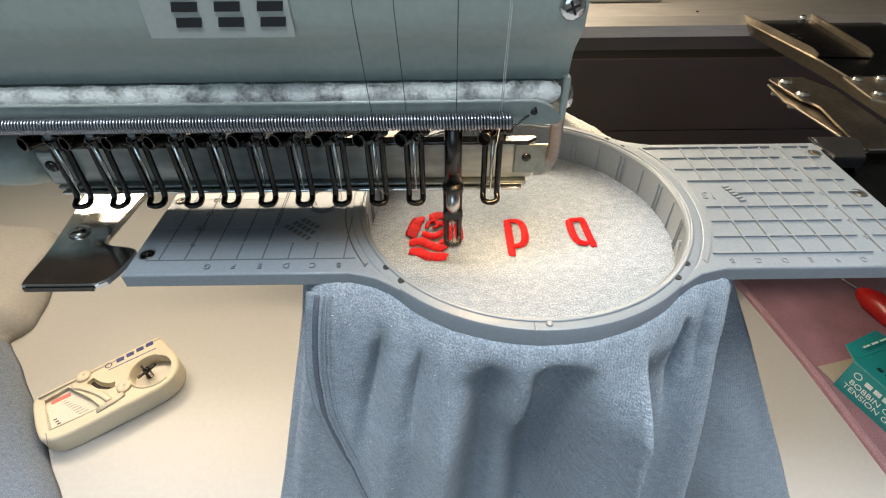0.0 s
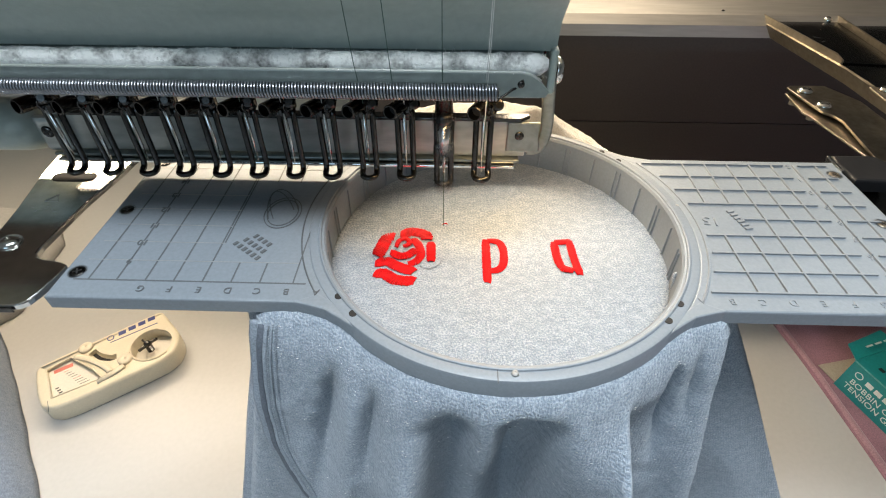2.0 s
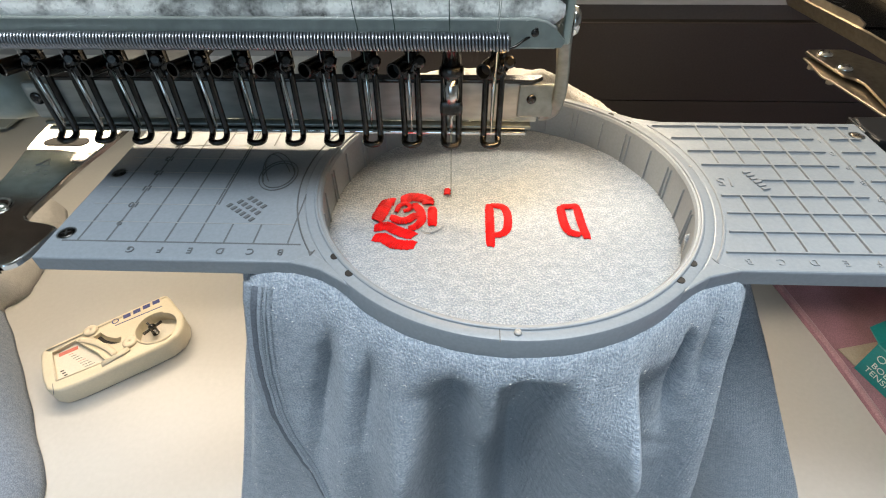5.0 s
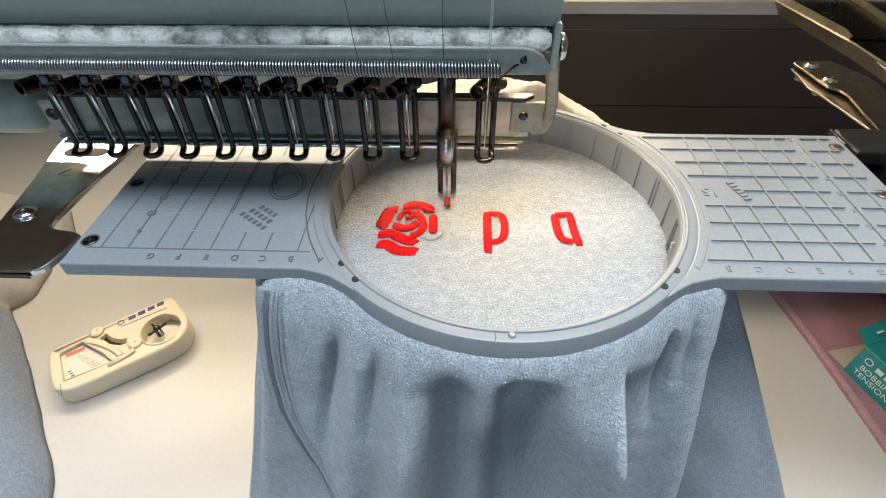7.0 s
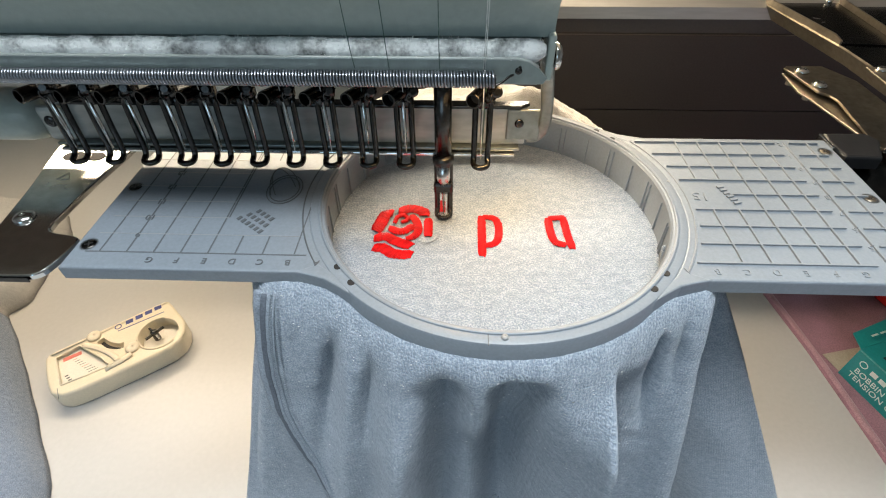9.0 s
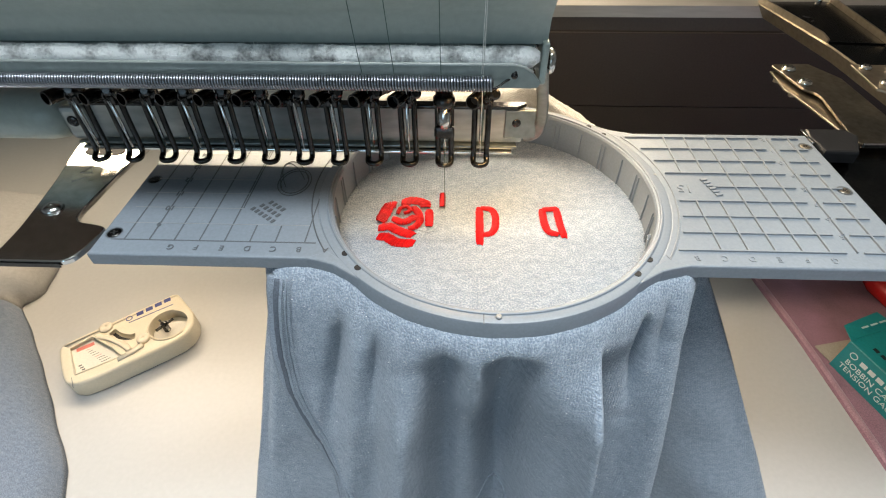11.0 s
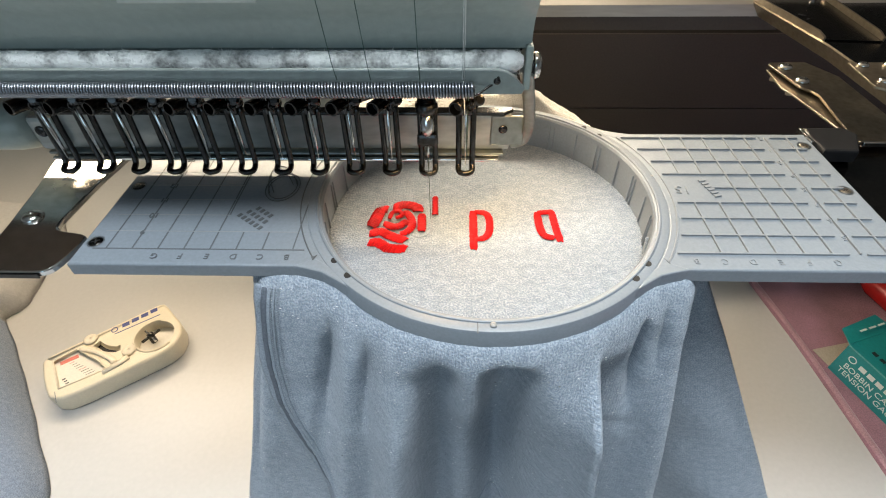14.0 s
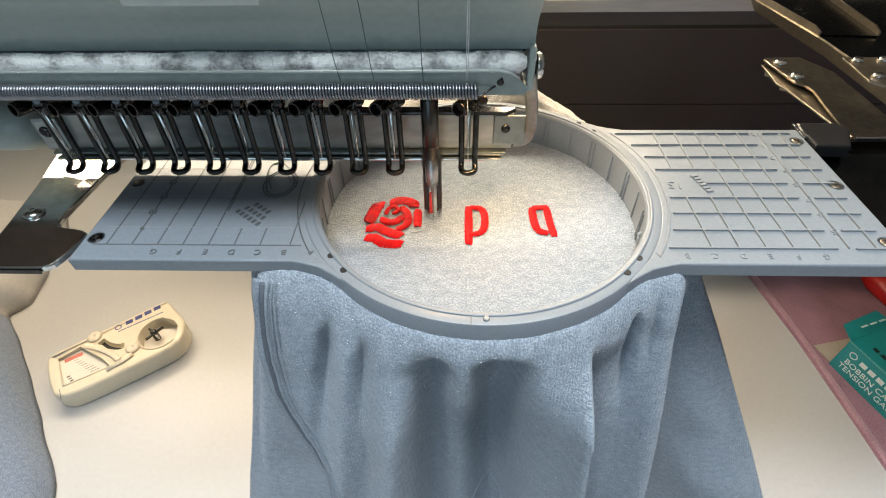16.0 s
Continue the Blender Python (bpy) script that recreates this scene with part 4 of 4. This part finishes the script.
    hook = spline([(-0.0055, -0.0195, 0.0565), (-0.0035, -0.0185, 0.0570), (-0.0010, -0.0165, 0.0580), (0.0010, -0.0152, 0.0585), (0.0022, -0.0155, 0.0600), (0.0018, -0.0160, 0.0610)], 6)
    part("spring_hook", tube(bmesh.new(), hook, 0.0004, 6), STEEL, t, smooth=True)
    screw(t, 0, 0, 0, 0.0011, 0.0008, STEEL, pose(0.0016, -0.0160, 0.0596, 90))
    # rail behind the needles
    part("needle_rail", box(bmesh.new(), -0.190, 0.0118, 0.0245, 0.0262, 0.0095, 0.0265, 0.0005), RAIL, t)
    part("rail_top", prism(bmesh.new(), [(-0.18, 0.0225), (0.0085, 0.0225), (0.0125, 0.0255), (0.0125, 0.0275), (-0.18, 0.0275)], 0.0267, 0.0280, 0.0004), STEEL, t)
    part("rail_bottom", box(bmesh.new(), -0.192, 0.0095, 0.0215, 0.0275, 0.0078, 0.0092, 0.0004), PLATE_GREY, t)
    part("rail_ledge", box(bmesh.new(), -0.190, 0.0075, 0.0195, 0.0275, 0.0062, 0.0074, 0.0003), CHROME, t)
    br = part("end_bracket", box(bmesh.new(), 0.0035, 0.0175, 0.0228, 0.0243, 0.0125, 0.0262, 0.0006), PLATE_GREY, t)
    screw(br, 0, 0, 0, 0.0019, 0.0008, STEEL, pose(0.0086, 0.0228, 0.0203, 90))
    strap = spline([(0.0122, -0.004, 0.0565), (0.0148, 0.006, 0.0455), (0.0172, 0.014, 0.0340), (0.0188, 0.0210, 0.0225), (0.0180, 0.0236, 0.0155), (0.0155, 0.0240, 0.0132), (0.0125, 0.0240, 0.0130)], 6)
    bm = bmesh.new()
    tube(bm, strap, 0.0024, 8, 0.25)
    part("side_strap", bm, PLATE_GREY, t, "bent steel strap", True)
    part("strap_foot", box(bmesh.new(), 0.0100, 0.0124, -0.0130, 0.006, 0.0548, 0.0690, 0.0008), PAINT, t)
    kn = part("knob", lathe(bmesh.new(), [(0.00001, 0), (0.0042, 0), (0.0046, 0.0012), (0.0040, 0.0026), (0.002, 0.0034), (0.00001, 0.0036)], 22), CHROME, t, smooth=True)
    kn.matrix_local = pose(0.0145, 0.0035, 0.0562, 0, 90)
    part("washer", lathe(bmesh.new(), [(0.002, -0.0008), (0.0052, -0.0008), (0.0052, 0), (0.002, 0)], 22), STEEL, kn)
    screw(t, 0, 0, 0, 0.0034, 0.0014, CHROME, pose(0.0075, -0.0196, 0.0905, 90))
    # lamp housing at the far end of the rail
    lm = bmesh.new()
    prof = [(0.00001, 0), (0.007, 0.001), (0.0102, 0.005), (0.0112, 0.012), (0.0112, 0.06), (0.00001, 0.06)]
    lathe(lm, prof, 28)
    lamp = part("lamp_housing", lm, PAINT, t, smooth=True)
    lamp.matrix_local = pose(-0.1915, 0.0275, 0.0195, 0, -90)
    part("lamp_cap", box(bmesh.new(), -0.1930, -0.181, 0.0205, 0.0235, 0.0105, 0.0265, 0.002), RAIL, t)
    screw(t, 0, 0, 0, 0.0026, 0.001, STEEL, pose(-0.1880, 0.0205, 0.0200, 90))
    # maker's label as plain shapes
    lab = part("maker_label", box(bmesh.new(), -0.104, -0.0655, -0.0201, -0.0196, 0.0836, 0.1000, 0.00024, 1), LABEL, t, "silver maker's label")
    for x in (-0.0925, -0.0815, -0.0705):
        for z in (0.0866, 0.0904, 0.0942):
            part("label_bar", prism(bmesh.new(), [(x - 0.0036, z), (x + 0.0030, z), (x + 0.0036, z + 0.0024), (x - 0.0030, z + 0.0024)], 0, 0.0003), INK_BLACK, lab).matrix_local = pose(0, -0.0201, 0, 90)
    # upper threads in front of the face
    for x, z0, mat in ((-0.0480, 0.0, THREAD_DARK), (-0.0375, 0.0, THREAD_DARK), (-0.0222, 0.0, THREAD_DARK), (-0.0085, 0.0, THREAD_PALE), (-0.0090, 0.0, THREAD_PALE)):
        pts = [(x - 0.003 * (x < -0.03), -0.0235, 0.16), (x - 0.001 * (x < -0.03), -0.0225, 0.09), (x, -0.0190, 0.0665), (x, -0.016, 0.060)]
        part("upper_thread", tube(bmesh.new(), pts, 0.00014, 5), mat, t)
    part("upper_thread", tube(bmesh.new(), [(-0.0088, -0.0215, 0.062), (-0.0080, -0.008, 0.045), (-0.0075, 0.006, 0.025), (-0.0071, 0.0085, 0.012)], 0.00016, 5), THREAD_PALE, t)
    for k in range(12):
        if k != 1:
            presser(t, FIRST - PITCH * k)
    return t


head = sewing_head()


def stitching_bar():
    """The station at work: bar, collar, clamp and its loop foot, all driven up and down."""
    bm = bmesh.new()
    lathe(bm, [(0.00001, 0.0375), (0.0034, 0.0375), (0.0034, 0.072), (0.00001, 0.072)], 20)
    bar = part("needle_bar", bm, STEEL, head, "dark steel needle bar driven up and down", True)
    part("collar", lathe(bmesh.new(), [(0.00001, 0.0352), (0.0034, 0.0352), (0.0044, 0.0362), (0.0044, 0.0388), (0.0034, 0.0400), (0.00001, 0.0400)], 22), STEEL, bar, smooth=True)
    part("shank", lathe(bmesh.new(), [(0.00001, 0.026), (0.0024, 0.026), (0.0028, 0.028), (0.0028, 0.0355), (0.00001, 0.0355)], 18), CHROME, bar, smooth=True)
    part("clamp_screw", box(bmesh.new(), -0.0042, 0.0042, -0.0016, 0.0014, 0.0205, 0.0262, 0.0012), STEEL, bar)
    part("presser_foot", loop_foot(), STEEL, bar, smooth=True)
    part("needle", tube(bmesh.new(), [(0, 0.0005, 0.030), (0, 0.0005, 0.018), (0, 0.0005, 0.0085)], [0.0009, 0.0007, 0.0002], 8), CHROME, bar, smooth=True)
    return bar


needle_bar = stitching_bar()
tagged(part("sewing_thread", tube(bmesh.new(), [(-0.0222, -0.0190, 0.0665), (-0.0222, 0.0075, 0.042), (-0.0223, 0.0095, 0.010), (-0.0223, 0.0096, FAB)], 0.00014, 5), THREAD_DARK, head), "taut dark upper thread running to the cloth")


# ---- things on the table ----
def tension_gauge():
    ang = 36.3
    t = thing("tension_gauge", "cream plastic bobbin tension gauge lying on the white table", "gauge", at=(-0.345, 0.0325, TABLE), turn=ang)
    h = -0.2419 - TABLE
    o = [(0.016, -0.001), (0.085, -0.001), (0.098, 0.001), (0.107, 0.008), (0.1115, 0.020), (0.1115, 0.030), (0.1085, 0.040), (0.1060, 0.056), (0.1035, 0.0605), (0.098, 0.0610), (0.005, 0.0550), (0.001, 0.0525), (-0.001, 0.048), (-0.001, 0.014), (0.0035, 0.0035)]
    win = [(0.009, 0.012), (0.030, 0.011), (0.046, 0.0105), (0.041, 0.024), (0.034, 0.036), (0.027, 0.0485), (0.008, 0.0455)]
    slot = spline([(0.0430, 0.0450, 0), (0.0475, 0.0360, 0), (0.0550, 0.0285, 0), (0.0600, 0.0275, 0)], 8)
    well = [(0.0885 + 0.0168 * math.cos(2 * math.pi * i / 36), 0.0235 + 0.0168 * math.sin(2 * math.pi * i / 36)) for i in range(36)]
    body = part("body", prism(bmesh.new(), rounded(o, 0.35, 0.009), 0.0013, h, 0.0028, 3), CREAM, t, smooth=True)
    # dark inset drawn as the gauge's contact shadow on the table
    part("contact_shadow", prism(bmesh.new(), [(0.055 + 0.985 * (x - 0.055), 0.03 + 0.97 * (y - 0.03)) for x, y in rounded(o, 0.35, 0.009)], 0, 0.0016), BROWN, t, "dark inset standing in for the contact shadow")
    body.data.set_sharp_from_angle(angle=radians(40))
    cut = bmesh.new()
    prism(cut, win, h - 0.0035, h + 0.01)
    tube(cut, [(p.x, p.y, h) for p in slot], 0.0032, 10, 1.6)
    cutter = part("cutter", cut, CREAM)
    cut2 = part("cutter", prism(bmesh.new(), well, h - 0.0105, h + 0.01), CREAM)
    for c in (cutter, cut2):
        c.matrix_world = t.matrix_world
        bo = body.modifiers.new("recess", "BOOLEAN")
        bo.operation, bo.object, bo.solver = "DIFFERENCE", c, "EXACT"
    bpy.context.view_layer.update()
    me = bpy.data.meshes.new_from_object(body.evaluated_get(bpy.context.evaluated_depsgraph_get()))
    body.modifiers.clear()
    body.data = me
    bpy.data.objects.remove(cutter)
    bpy.data.objects.remove(cut2)
    d = h - 0.0034
    part("dial_card", prism(bmesh.new(), [(0.3 * 0.027 + 0.97 * (x - 0.0081), 0.0009 + 0.97 * y) for x, y in win], d, d + 0.0003), PAPER, t)
    part("red_zone", box(bmesh.new(), 0.012, 0.0265, 0.0405, 0.0445, d + 0.0003, d + 0.0005), INK_RED, t)
    for k in range(9):
        part("scale_tick", box(bmesh.new(), 0.019 + 0.0014 * k, 0.0225 + 0.0020 * k, 0.0378 - 0.0030 * k, 0.0381 - 0.0030 * k, d + 0.0003, d + 0.0005), INK_BLACK if k % 4 else INK_RED, t)
    for x, y in ((0.0125, 0.0195), (0.0135, 0.0165), (0.0115, 0.0225)):
        part("unit_bar", box(bmesh.new(), x, x + 0.0026, y, y + 0.0012, d + 0.0003, d + 0.0005), INK_BLACK, t)
    part("window_lip", tube(bmesh.new(), [(x, y, h + 0.0001) for x, y in win + win[:1]], 0.0008, 6), CREAM_LIGHT, t, smooth=True)
    part("joint_line", box(bmesh.new(), 0.006, 0.0064, -0.0012, 0.011, h - 0.0002, h + 0.0001), GROOVE, t)
    # swinging lever with curved slot and two knobs
    lever = spline([(0.030, 0.046, h + 0.001), (0.040, 0.036, h + 0.001), (0.049, 0.022, h + 0.001), (0.053, 0.012, h + 0.001)], 6)
    part("lever", tube(bmesh.new(), lever, 0.0026, 8, 0.45), CREAM_LIGHT, t, smooth=True)
    # near-black floor carries the slot's shade
    part("slot_floor", tube(bmesh.new(), [(p.x, p.y, h - 0.0045) for p in slot], 0.0033, 8, 0.1), DARK, t)
    for x, y in ((0.0392, 0.0520), (0.0657, 0.0189)):
        part("pivot_cap", lathe(bmesh.new(), [(0.00001, 0), (0.0058, 0), (0.0058, 0.0016), (0.0048, 0.0024), (0.00001, 0.0026)], 26), CREAM_LIGHT, t, smooth=True).matrix_local = pose(x, y, h)
    part("lower_arm", tube(bmesh.new(), [(0.042, 0.008, h), (0.056, 0.0095, h + 0.001), (0.064, 0.0120, h + 0.001)], 0.0028, 8, 0.5), CREAM_LIGHT, t, smooth=True)
    # bobbin well: rim, floor and the metal holder
    part("well_floor", lathe(bmesh.new(), [(0.00001, 0), (0.0166, 0), (0.0166, 0.0004), (0.00001, 0.0004)], 40), PAPER, t).matrix_local = pose(0.0885, 0.0235, h - 0.0104)
    part("well_rim", lathe(bmesh.new(), [(0.0168, 0), (0.0190, 0), (0.0184, 0.0012), (0.0172, 0.0012)], 48, 60, 300), CREAM, t, smooth=True).matrix_local = pose(0.0885, 0.0235, h - 0.0002)
    sp = part("spindle", lathe(bmesh.new(), [(0.00001, 0), (0.0030, 0), (0.0030, 0.0105), (0.0016, 0.012), (0.00001, 0.012)], 18), STEEL, t, smooth=True)
    sp.matrix_local = pose(0.0850, 0.027, h - 0.010)
    for a in (20, 110, 200, 285):
        part("spindle_arm", box(bmesh.new(), 0.001, 0.0090, -0.0009, 0.0009, 0.0068, 0.0092, 0.0004), CHROME if a % 2 else STEEL, sp).matrix_local = pose(0, 0, 0, 0, 0, a)
    # maker's mark as bars
    for k in range(4):
        part("maker_bar", prism(bmesh.new(), [(0, 0), (0.0062, 0), (0.0066, 0.0046), (0.0004, 0.0046)], 0, 0.0002), INK_BLUE, t).matrix_local = pose(0.0655 + 0.0085 * k, 0.0505 + 0.0008 * k, h)
    part("maker_ring", lathe(bmesh.new(), [(0.0022, 0), (0.0030, 0), (0.0030, 0.0002), (0.0022, 0.0002)], 24), INK_BLUE, t).matrix_local = pose(0.0590, 0.0520, h)
    part("caption_bar", box(bmesh.new(), 0.058, 0.098, 0.0462, 0.0470, h, h + 0.0002), INK_BLUE, t)
    return t


tension_gauge()


def felt_mat():
    t = thing("felt_mat", "mauve felt mat with a pink rolled edge on the table", "mat", at=(0, 0, TABLE))
    left = [(0.265, 0.36), (0.2918, 0.1991), (0.3034, 0.1192), (0.3105, 0.0398), (0.3137, -0.0049), (0.317, -0.1), (0.32, -0.3)]
    left = [(x + 0.005, y) for x, y in left]
    part("felt", prism(bmesh.new(), left + [(0.75, -0.3), (0.75, 0.36)], 0, 0.0035, 0.001), PINK, t)
    part("rolled_edge", tube(bmesh.new(), spline([(x + 0.0035 + 0.0012 * noise.noise((y * 90, 0, 4)), y, 0.0028) for x, y in left], 24), 0.0032, 10, 0.55), PINK_EDGE, t, "pale pink rolled edge", True)
    return t


felt_mat()


def gauge_box():
    ang = math.degrees(math.atan2(-0.944, 0.33))
    t = thing("gauge_box", "teal cardboard carton with white print and an open end flap", "box", at=(0.3220, 0.0915, TABLE + 0.0036), turn=ang)
    L, W, Hh, c = 0.125, 0.052, 0.034, 0.0009
    part("front_side", box(bmesh.new(), 0, L, 0, c, 0, Hh), TEAL, t)
    part("back_side", box(bmesh.new(), 0, L, W - c, W, 0, Hh), TEAL, t)
    part("bottom", box(bmesh.new(), 0, L, c, W - c, 0, c), CARD, t)
    part("top", box(bmesh.new(), 0, L, 0, W, Hh, Hh + c, 0.0003), TEAL, t)
    part("end", box(bmesh.new(), L - c, L, c, W - c, c, Hh), TEAL, t)
    # dark sheet across the opening in place of the unlit interior
    part("inside", box(bmesh.new(), 0.004, 0.006, c, W - c, c, Hh - 0.001), DARK, t)
    fl = bmesh.new()
    q = [Vector((0, 0.001, Hh)), Vector((0, W, Hh)), Vector((-0.017, W - 0.004, Hh + 0.001)), Vector((-0.015, 0.010, Hh - 0.001))]
    vs = [fl.verts.new(p) for p in q] + [fl.verts.new(p + Vector((-0.0003, 0, c))) for p in q]
    for f in ((0, 1, 2, 3), (7, 6, 5, 4), (0, 4, 5, 1), (1, 5, 6, 2), (2, 6, 7, 3), (3, 7, 4, 0)):
        fl.faces.new([vs[i] for i in f])
    part("top_flap", fl, TEAL, t, "worn teal end flap")
    fl = bmesh.new()
    q = [Vector((0, 0.001, 0.001)), Vector((0, W - 0.002, 0.001)), Vector((-0.014, W * 0.75, 0.0015)), Vector((-0.018, 0.0004, 0.002))]
    vs = [fl.verts.new(p) for p in q] + [fl.verts.new(p + Vector((0, 0, c))) for p in q]
    for f in ((0, 1, 2, 3), (7, 6, 5, 4), (0, 4, 5, 1), (1, 5, 6, 2), (2, 6, 7, 3), (3, 7, 4, 0)):
        fl.faces.new([vs[i] for i in f])
    part("bottom_flap", fl, CARD, t, "bare card lower flap")
    part("worn_edge", tube(bmesh.new(), [(0, 0, Hh + 0.0005), (L, 0, Hh + 0.0005)], 0.0006, 6), TEAL_PALE, t)
    text("print_line", "BOBBIN CASE", 0.0076, WHITE_INK, t, pose(0.0305, -0.0001, 0.0158, 90), 0.0001)
    text("print_line", "TENSION GAUGE", 0.0076, WHITE_INK, t, pose(0.0350, -0.0001, 0.0085, 90), 0.0001)
    for k in range(4):
        part("maker_bar", box(bmesh.new(), 0.0165 + 0.0076 * k, 0.0222 + 0.0076 * k, -0.0002, 0, 0.0222, 0.0268), WHITE_INK, t)
    part("maker_ring", lathe(bmesh.new(), [(0.0026, 0), (0.0034, 0), (0.0034, 0.0002), (0.0026, 0.0002)], 24), WHITE_INK, t).matrix_local = pose(0.0095, 0, 0.0252, 90)
    for k in range(9):
        part("caption_bar", box(bmesh.new(), 0.012 + 0.007 * k, 0.0165 + 0.007 * k, 0.010, 0.0135, Hh + c, Hh + c + 0.0002), INK_BLACK, t)
        part("caption_bar", box(bmesh.new(), 0.035 + 0.006 * k, 0.0385 + 0.006 * k, 0.018, 0.021, Hh + c, Hh + c + 0.0002), INK_BLACK, t)
    part("picture_ring", lathe(bmesh.new(), [(0.00001, 0), (0.0075, 0), (0.0075, 0.0002), (0.00001, 0.0002)], 30), CARD, t).matrix_local = pose(0.036, 0.030, Hh + c)
    for k in range(3):
        part("caption_bar", box(bmesh.new(), -0.0075, -0.006, 0.018 + 0.010 * k, 0.025 + 0.010 * k, 0.0031, 0.0036), WHITE_INK, t).matrix_local = pose(0, 0, Hh, 0, 0)
    return t


gauge_box()


def loose_bracket():
    t = thing("metal_bracket", "pale metal bracket lying on the white table", "bracket", at=(-0.73, 0.475, TABLE))
    part("plate", box(bmesh.new(), -0.09, 0.045, -0.012, 0.05, 0.006, 0.0095, 0.001), LABEL, t)
    part("foot", box(bmesh.new(), -0.085, 0.03, 0.0, 0.045, 0, 0.006, 0.001), STEEL, t)
    return t


loose_bracket()


def screwdriver():
    t = thing("screwdriver", "small screwdriver with a red plastic handle on the felt mat", "screwdriver", at=(0.4055, 0.196, TABLE + 0.0155), turn=math.degrees(math.atan2(-0.97, 0.25)))
    rot = pose(0, 0, 0, 0, 90)
    bm = bmesh.new()
    lathe(bm, [(0.00001, 0), (0.005, 0.001), (0.008, 0.006), (0.0115, 0.016), (0.0118, 0.05), (0.0105, 0.085), (0.006, 0.092), (0.00001, 0.093)], 12)
    part("handle", bm, RED_PLASTIC, t, "glossy red plastic handle", True).matrix_local = rot
    part("shaft", tube(bmesh.new(), [(-0.05, 0, -0.006), (0.002, 0, 0)], 0.0012, 8), CHROME, t, smooth=True)
    return t


screwdriver()


def folded_garment():
    """A heap of sweatshirt on the table beside the gauge."""
    t = thing("folded_sweatshirt", "blue-grey sweatshirt lying heaped on the white table", "sweatshirt", at=(0, 0, TABLE))
    edge = [(-0.22, -0.284), (-0.10, -0.287), (-0.0276, -0.317), (0.0255, -0.361), (0.0564, -0.388), (0.094, -0.422), (0.130, -0.458), (0.1365, -0.464), (0.143, -0.456), (0.155, -0.4495), (0.181, -0.4575), (0.254, -0.468), (0.290, -0.495), (0.300, -0.53)]
    rows = []
    nu, nv = 110, 70
    for i in range(nu + 1):
        y = -0.22 + 0.52 * i / nu
        xr = np.interp(y, [e[0] for e in edge], [e[1] for e in edge])
        row = []
        for j in range(nv + 1):
            s = j / nv
            x = xr - 0.40 * s ** 1.3
            d = xr - x
            top = 0.024 if y < 0.134 else 0.030
            top *= min(1, (0.300 - y) / 0.02 + 0.08) if y > 0.28 else 1
            z = top * (1 - math.exp(-d / 0.006)) if d > 0 else 0
            z -= 0.012 * bell((y - 0.134) / 0.010) * (1 - math.exp(-d / 0.02))
            z += (0.006 * noise.noise((x * 16, y * 13, 0)) + 0.003 * noise.noise((x * 45, y * 40, 3))) * (1 - math.exp(-d / 0.03))
            z += 0.004 * math.sin(x * 60 + y * 35) * (1 - math.exp(-d / 0.05))
            row.append((x + 0.004 * noise.noise((y * 30, s * 6, 1)), y, max(0.001, z + 0.001)))
        rows.append(row)
    k = int(nu * 0.681)
    # the sleeve takes the jersey copy with shade in its colour
    cloth("sleeve", rows[: k + 1], JERSEY_SHADED, t, None)
    cloth("hood", rows[k:], JERSEY_GREY, t, None, "pale grey fleece hood")
    return t


heap = folded_garment()


def motions():
    carriage = CARRIAGE
    for ob in (arm_l, arm_r, hoop, shirt):
        walk(ob, [(t, pose(x, y, 0)) for t, x, y in carriage])
    # the heap is dragged along at first and then lies still
    drag = ((0, 0.007, 0.017), (0.5, 0.006, 0.017), (1, 0.003, 0.009), (1.5, 0.002, 0.003), (2, 0, 0), (16, 0, 0))
    walk(heap, [(t, pose(x, y, TABLE)) for t, x, y in drag])
    walk(beam, [(t, pose(0, 0.2505 + y, 0)) for t, x, y in carriage])
    # share of the needle bar's fall at each time
    down = {0: .85, .1: .4, .2: .85, .3: 1, .4: 1, .5: .05, .6: 1, .7: .7, .8: .55, .9: 1, 1.0: 0, 1.1: 1, 1.2: .9, 1.3: .3, 1.4: 1, 1.5: .1, 1.6: .85, 1.8: 0, 2.0: .1, 2.2: 1, 2.4: .85, 2.5: 1, 2.6: .1, 2.8: 1, 3.0: .85, 3.2: 0, 3.4: 1, 3.5: .05, 3.7: 1, 4.0: .95, 4.2: .9, 4.5: 1, 4.7: .0,
            6.8: 1, 7.0: .68, 7.2: .75, 7.5: .8, 7.8: .95, 8.0: .8, 8.2: 0, 8.5: .75, 8.7: 1, 9.0: 1, 9.2: 0, 11.3: .9, 11.5: .72, 11.7: .5, 12.0: .62, 12.2: 1, 12.5: 1, 12.7: 0, 13.0: .5, 13.2: 1, 13.5: 1, 13.7: 0, 14.0: 0, 14.2: 1, 14.5: 1, 14.7: .4, 15.0: .42, 15.2: .75, 15.5: .8, 15.7: 1, 15.9: .4, 16.0: .85}
    rows = []
    for i in range(321):
        t = i / 20
        if i % 2 == 0 and round(t, 1) in down:
            f = down[round(t, 1)]
        else:
            f = (0.0, 1.0)[(i // 2 + i) % 2] if round(t - 0.05, 2) not in (1.0, 3.5, 14.0) else 1.0
        rows.append((t, pose(-0.0223, NEEDLE_Y, -0.0268 * f)))
    walk(needle_bar, rows)
    for st, x, y, when in stitches:
        hid, laid = pose(x, y, FAB - 0.004), pose(x, y, FAB + 0.0003)
        walk(st, [(0, hid), (max(0.03, when - 0.1), hid), (when, laid), (16.0, laid)])


motions()
